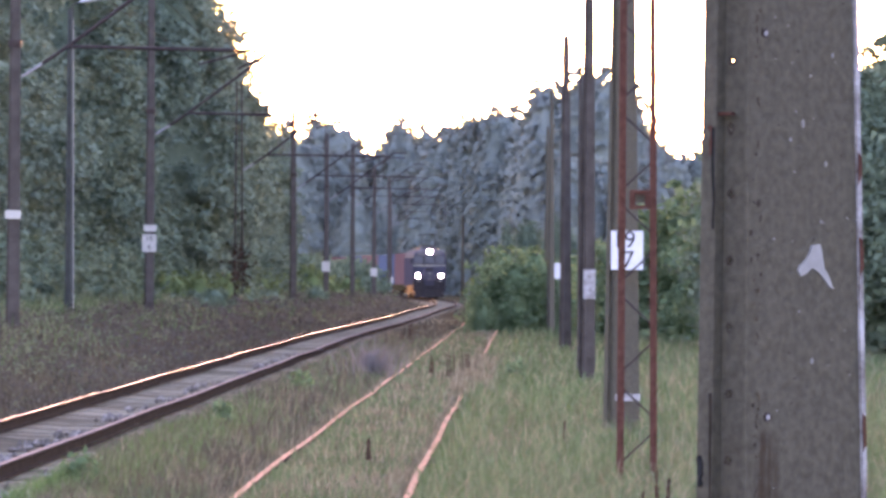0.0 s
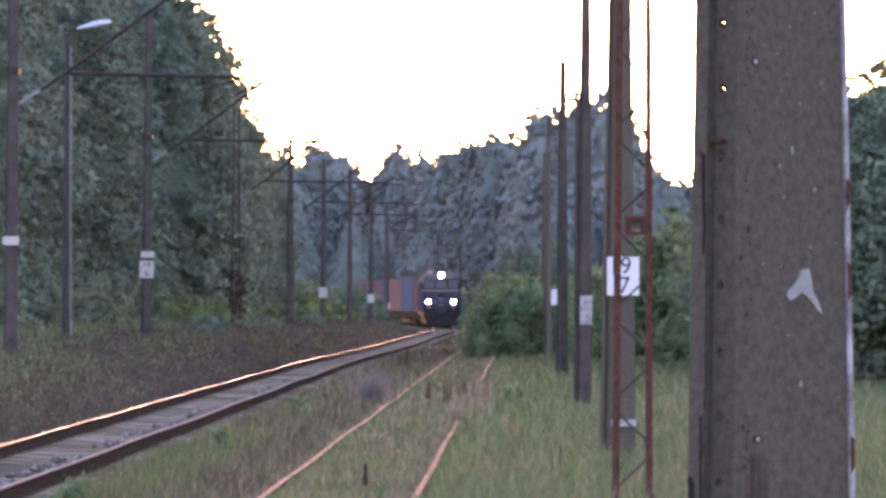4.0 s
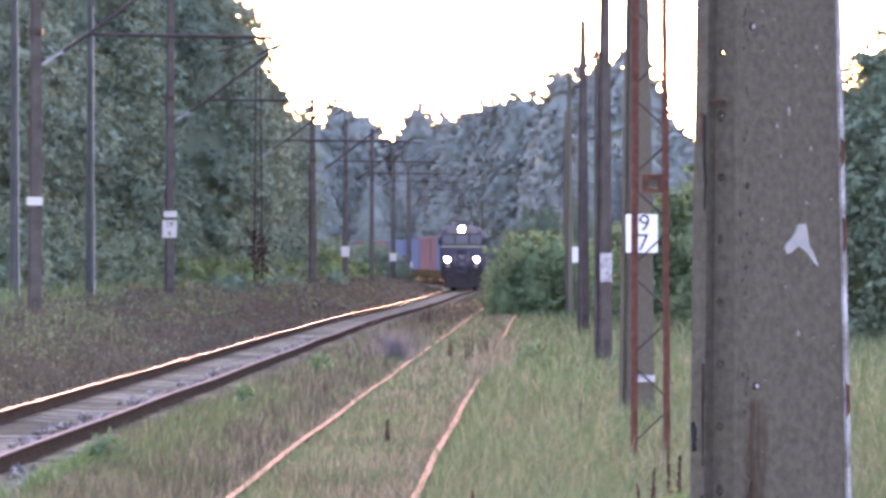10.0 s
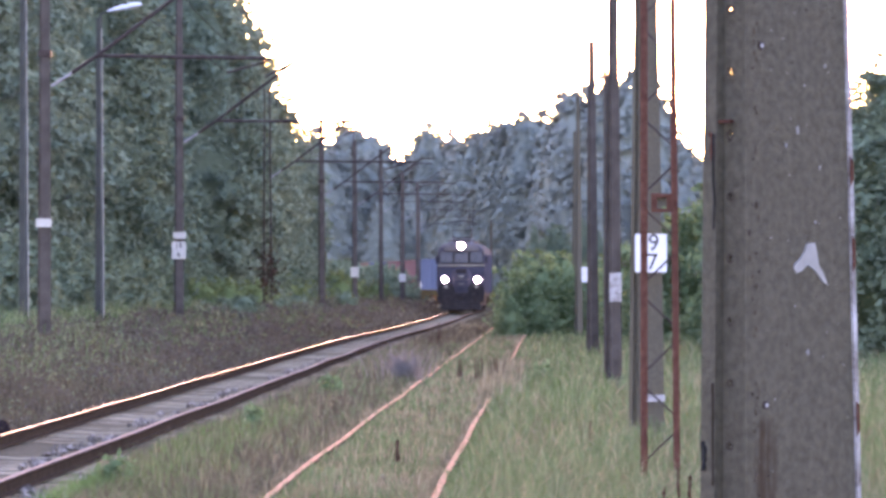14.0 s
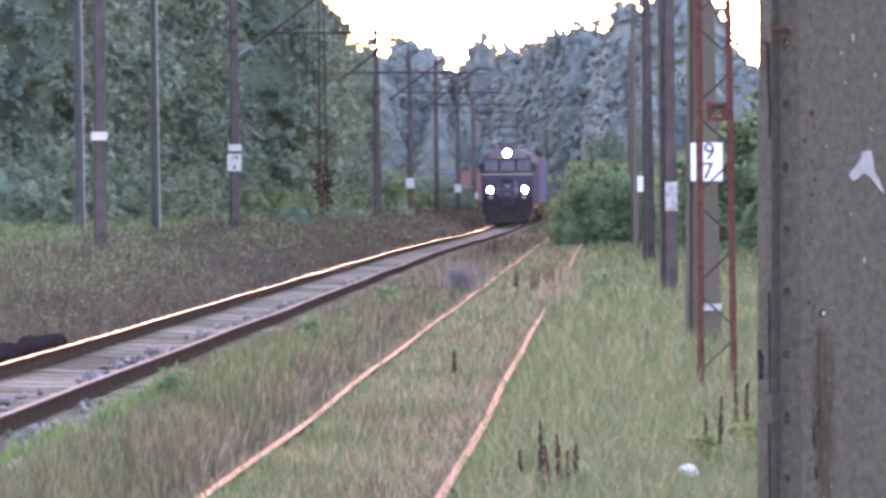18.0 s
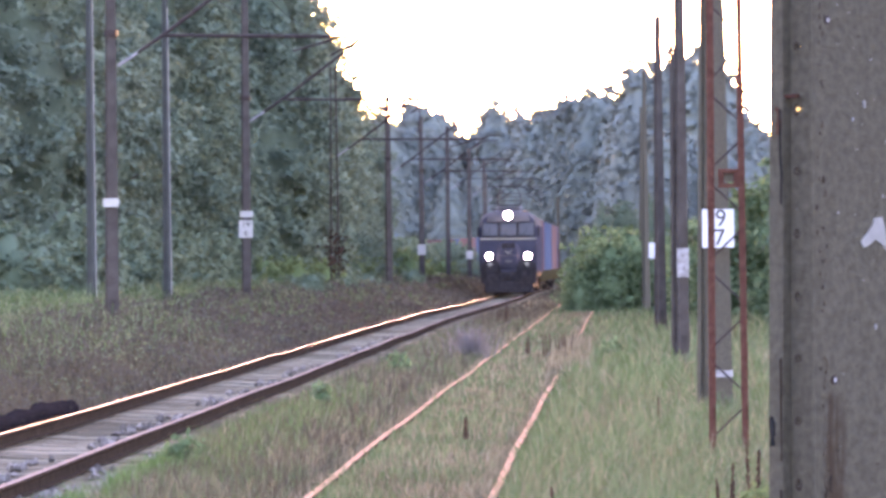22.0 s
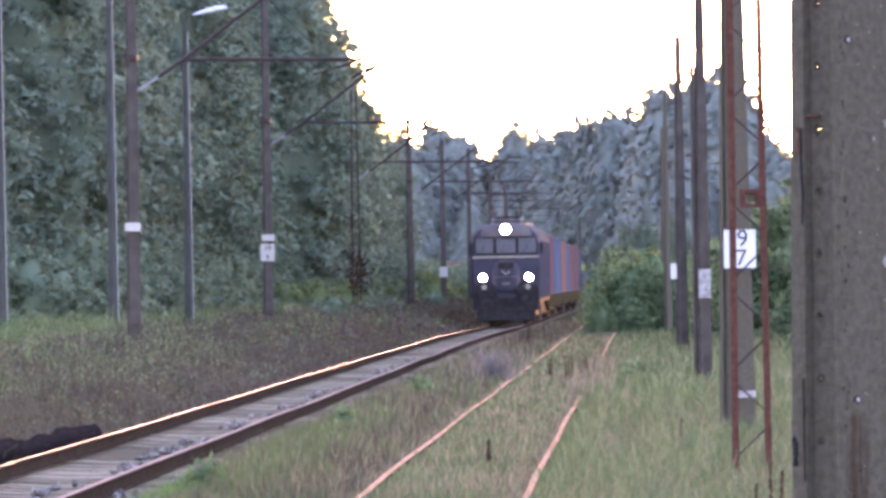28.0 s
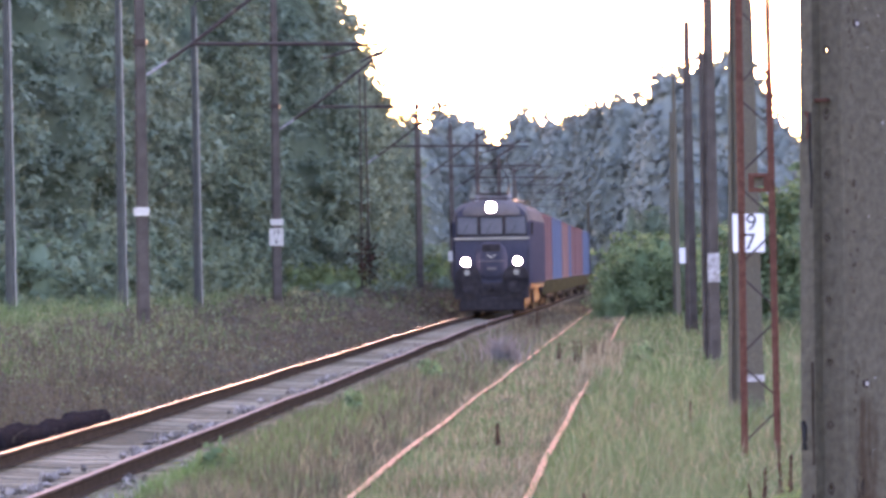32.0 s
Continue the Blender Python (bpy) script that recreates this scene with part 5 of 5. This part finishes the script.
    mesh_ob("crease_shade_line", verts, faces, MAT["soot_and_shade"], t)["label"] = "shade line painted into the mast's inner corner"
    for z in (2.395,):
        k = 1 - 0.62 * z / 9.0
        bm = box(bmesh.new(), -0.462 * 0.527 * k - 0.004, -0.015, z - 0.004, -0.462 * 0.527 * k + 0.01, 0.03, z + 0.004)
        part("lug", bm, MAT["rust"], t, "rusty wire lug")


dress_near_mast()


def fallen_timbers():
    for k, (y0, y1, x, dz, r) in enumerate(((44.0, 51.5, -6.62, -0.04, 0.125), (51.2, 60.8, -6.36, -0.03, 0.14))):
        rng = random.Random(20 + k)
        n, ring = 40, 12
        verts, faces = [], []
        for j in range(n + 1):
            y = y0 + (y1 - y0) * j / n
            cx = x + 0.035 * (y - y0) + 0.05 * noise.noise((y, k, 0))
            cz = rise(cx, y) + dz + r + 0.10
            for i in range(ring):
                a = 2 * math.pi * i / ring
                rr = r * (1 + 0.5 * noise.noise((y * 0.9, i * 0.5, k)) + 0.22 * noise.noise((y * 3.5, i * 1.3, k + 5)) + rng.uniform(-0.12, 0.12))
                verts.append((cx + rr * math.cos(a), y, cz + rr * math.sin(a)))
        for j in range(n):
            for i in range(ring):
                faces.append((j * ring + i, j * ring + (i + 1) % ring, (j + 1) * ring + (i + 1) % ring, (j + 1) * ring + i))
        faces += [tuple(range(ring - 1, -1, -1)), tuple(range(n * ring, (n + 1) * ring))]
        ob = mesh_ob("charred_log", verts, faces, MAT["timber"], smooth=True)
        tagged(ob, "charred black log lying in dry weeds beside the track", "log", "logs beside the track")


fallen_timbers()


def dock_plant(x, y, height, heads, seed):
    """A dead dock: bare stalks with ragged dark seed heads."""
    rng = random.Random(seed)
    t = thing("dock_plant", pose(x, y, rise(x, y) - 0.02), "dead dock plant with dark brown seed heads", "weed", "dock plants in the grass")
    for k in range(heads):
        base = Vector(((k - (heads - 1) / 2) * 0.055, rng.uniform(-0.03, 0.03), 0))
        tip = base + Vector((rng.uniform(-0.05, 0.05), rng.uniform(-0.03, 0.03), height * rng.uniform(0.72, 1.0)))
        part("stalk", bars((base, tip, 0.005), n=5), MAT["dock"], t)
        bm = bmesh.new()
        for j in range(46):
            u = rng.uniform(0.38, 1.02)
            p = base.lerp(tip, u)
            s = rng.uniform(0.007, 0.015) * (1.35 - 0.6 * u)
            d = Vector((rng.gauss(0, 1), rng.gauss(0, 1), rng.gauss(0, 1))).normalized() * 0.012 * (1.5 - u)
            bmesh.ops.create_icosphere(bm, subdivisions=1, radius=s, matrix=Matrix.Translation(p + d) @ Matrix.Diagonal((1, 1, 1.6, 1)))
        part("seed_head", bm, MAT["dock"], t)["kind"] = "stuff"


for i, (x, y, hgt, n) in enumerate(((-0.55, 47.5, 0.40, 2), (0.55, 83, 0.6, 3), (0.85, 86, 0.65, 4), (0.2, 88, 0.5, 2), (-0.28, 130, 0.85, 3), (-0.55, 132, 0.6, 2),
                                    (0.26, 27.0, 0.60, 3), (0.40, 27.6, 0.46, 2), (1.36, 29.6, 0.62, 2), (1.70, 33.0, 0.62, 2), (0.10, 28.2, 0.44, 1), (1.62, 52.0, 0.35, 1), (0.95, 84, 0.55, 2))):
    dock_plant(x, y, hgt, n, 40 + i)


def broad_leaf_weed(x, y, r, seed):
    rng = np.random.default_rng(seed)
    t = thing("green_weed", pose(x, y, rise(x, y)), "fresh green broad-leaved weed in dry grass", "weed", "green weeds between the tracks")
    pts, ways = crown_cloud(rng, [(0, 0, r * 0.8, r * 0.8, r * 0.8, r * 0.8)], 120, 0.05)
    leaf_mesh("leaves", rng, pts, ways, 0.06, MAT["leaf_bush"], t)


for i, (x, y, r) in enumerate(((-2.02, 77, 0.24), (1.8, 88, 0.22), (1.95, 90, 0.18), (0.50, 28.3, 0.13), (0.66, 28.6, 0.11), (-3.1, 42, 0.2), (-2.6, 60, 0.18))):
    broad_leaf_weed(x, y, r, 80 + i)


def goldenrod(x, y, h, seed):
    rng = np.random.default_rng(seed)
    t = thing("goldenrod", pose(x, y, rise(x, y)), "small goldenrod with yellow-green tops in the grass", "weed", "goldenrods in the meadow")
    for k in range(3):
        tip = Vector((rng.uniform(-0.12, 0.12), rng.uniform(-0.05, 0.05), h * rng.uniform(0.8, 1.0)))
        part("stem", bars(((0, 0, 0), tip, 0.004), n=5), MAT["grass_green"], t)
        pts = np.array(tip) + rng.normal(0, 0.03, (40, 3))
        leaf_mesh("flower_head", rng, pts, rng.normal(size=(40, 3)), 0.022, MAT["leaf_gold"], t)["kind"] = "stuff"


for i, (x, y, h) in enumerate(((1.30, 29.0, 0.40), (1.55, 29.6, 0.42), (1.18, 30.2, 0.34), (1.72, 30.6, 0.38), (1.42, 28.3, 0.3))):
    goldenrod(x, y, h, 130 + i)


def plastic_scrap():
    bm = bmesh.new()
    bmesh.ops.create_icosphere(bm, subdivisions=3, radius=0.06)
    for v in bm.verts:
        v.co *= 1 + 0.55 * noise.noise(v.co * 22)
        v.co.z *= 0.6
    ob = part("plastic_scrap", bm, MAT["white"])
    ob.matrix_basis = pose(1.14, 28.3, rise(1.14, 28.3) + 0.20)
    tagged(ob, "crumpled white plastic scrap caught in the grass", "litter")


plastic_scrap()


def grey_tuft():
    def pick(rng, n):
        a, r = rng.uniform(0, 6.28, n), 0.27 * np.abs(rng.normal(0, 1, n))
        x, y = -0.92 + r * np.cos(a), 88 + r * np.sin(a)
        return np.stack([x, y, np.full(n, rise(-0.92, 88))], 1)
    blades("grey_tuft", 300, pick, (0.4, 1.15), 0.0045, MAT["grass_grey"], "fluffy grey-violet grass tuft beside the track", 77, 1.1)


grey_tuft()


# ---------------------------------------------------------------- sleepers and ballast
def sleeper_mesh():
    pts = [(-0.14, 0.0), (0.14, 0.0), (0.16, -0.21), (-0.16, -0.21)]
    xs = [(-1.3, -0.015), (-0.55, 0.0), (-0.3, -0.02), (0.3, -0.02), (0.55, 0.0), (1.3, -0.015)]
    verts, faces = [], []
    for x, dz in xs:
        for y, z in pts:
            verts.append((x, y, z + (dz if z == 0.0 else 0)))
    for j in range(len(xs) - 1):
        for i in range(4):
            faces.append((4 * j + i, 4 * j + (i + 1) % 4, 4 * j + 4 + (i + 1) % 4, 4 * j + 4 + i))
    faces += [(3, 2, 1, 0), (20, 21, 22, 23)]
    me = bpy.data.meshes.new("sleeper")
    me.from_pydata(verts, [], faces)
    me.materials.append(MAT["sleeper"])
    return me, verts, faces


def build_sleepers():
    me, verts, faces = sleeper_mesh()
    rng = random.Random(3)
    y = 22.0
    far_v, far_f = [], []
    count = 0
    while y < 520:
        p, h = place_on_main(y)
        m = pose(p.x + rng.uniform(-0.03, 0.03), y, RAIL_Z - 0.158 + rng.uniform(-0.012, 0.0), rng.uniform(-1, 1), rng.uniform(-0.5, 0.5), h + rng.uniform(-1, 1))
        if abs(y - 33.4) < 0.35:
            bm = box(bmesh.new(), -1.38, -0.13, -0.20, 1.38, 0.13, 0.0, 0.012)
            part("timber_sleeper", bm, MAT["timber"], TRACK, "tarred timber sleeper").matrix_basis = m
        elif count < 295:
            ob = new("sleeper", me)
            ob.parent = TRACK
            ob.matrix_basis = m
            count += 1
        else:
            k = len(far_v)
            far_v += [tuple(m @ Vector(v)) for v in verts]
            far_f += [tuple(i + k for i in f) for f in faces]
        y += 0.6
    far = mesh_ob("distant_sleepers", far_v, far_f, MAT["sleeper"], TRACK)
    far["kind"] = "stuff"


build_sleepers()


def build_ballast():
    rng = np.random.default_rng(12)
    base = np.array([(1, 0, 0), (-1, 0, 0), (0, 1, 0), (0, -1, 0), (0, 0, 1), (0, 0, -1)], float)
    tri = np.array([(0, 2, 4), (2, 1, 4), (1, 3, 4), (3, 0, 4), (2, 0, 5), (1, 2, 5), (3, 1, 5), (0, 3, 5)])
    n = 16000
    y = 1 / (1 / 22 + (1 / 170 - 1 / 22) * rng.uniform(0, 1, n))
    off = rng.uniform(-2.2, 1.5, n)
    x = np.array([main_x(v) for v in y]) + off
    z = np.array([rise(a, b) for a, b in zip(x, y)])
    z += np.where(np.abs(off) < 1.3, rng.uniform(0.0, 0.085, n), 0.0)
    s = rng.uniform(0.02, 0.05, (n, 1, 1)) * rng.uniform(0.6, 1.2, (n, 1, 3))
    jit = base[None] * s + rng.normal(0, 0.008, (n, 6, 3))
    v = jit + np.stack([x, y, z], 1)[:, None]
    f = (np.arange(n)[:, None, None] * 6 + tri[None]).reshape(-1, 3)
    k = slice(0, 1500)
    y2 = rng.uniform(24, 46, 1500)
    off2 = rng.uniform(0.85, 2.5, 1500)
    x2 = np.array([main_x(a) for a in y2]) + off2
    z2 = np.where(off2 < 1.4, RAIL_Z - 0.17, np.array([rise(a, b) for a, b in zip(x2, y2)])) + rng.uniform(0.0, 0.05, 1500)
    z2 -= np.where(np.array([noise.noise((a * 1.1, b * 0.4, 8)) for a, b in zip(x2, y2)]) > 0.0, 0.0, 0.4)
    v[k] = jit[k] * 1.3 + np.stack([x2, y2, z2], 1)[:, None]
    k = slice(1500, 3600)
    y2 = 1 / (1 / 26 + (1 / 120 - 1 / 26) * rng.uniform(0, 1, 2100))
    x2 = np.array([main_x(a) for a in y2]) + rng.uniform(0.0, 0.7, 2100)
    keep = np.array([noise.noise((a * 1.5, b * 0.5, 4)) for a, b in zip(x2, y2)]) > 0.12
    z2 = np.where(keep, RAIL_Z - 0.15, -0.4) + rng.uniform(-0.02, 0.03, 2100)
    v[k] = jit[k] * 1.2 + np.stack([x2, y2, z2], 1)[:, None]
    ob = mesh_ob("ballast", v.reshape(-1, 3).tolist(), f.tolist(), MAT["ballast"])
    tagged(ob, "grey broken-stone ballast between the sleepers", "ballast", kind="stuff")


build_ballast()


# ---------------------------------------------------------------- the train's way
def arc_table():
    ys = list(np.arange(140, 1200, 1.0))
    s = [0.0]
    for a, b in zip(ys, ys[1:]):
        s.append(s[-1] + math.hypot(b - a, main_x(b) - main_x(a)))
    return ys, s


HEAD = [(0, 389), (6, 335), (9, 309), (13, 281), (19, 248), (23, 222), (28, 192), (32, 170)]


def motions():
    ys, arc = arc_table()
    times = list(range(0, 33, 2))

    def at(s):
        y = float(np.interp(s, arc, ys))
        return Vector((main_x(y), y, RAIL_Z))

    for ob, offset, length, forward in TRAIN:
        rows = []
        for t in times:
            head = float(np.interp(spline(HEAD, t), ys, arc))
            a, b = at(head + offset), at(head + offset + length)
            d = (b - a).normalized()
            p = a + d * forward
            z = RAIL_Z if forward == 0.0 else RAIL_Z + 1.13
            rows.append((t, pose(p.x, p.y, z, 0, 0, math.degrees(math.atan2(-d.x, d.y)))))
        walk(ob, rows)


motions()
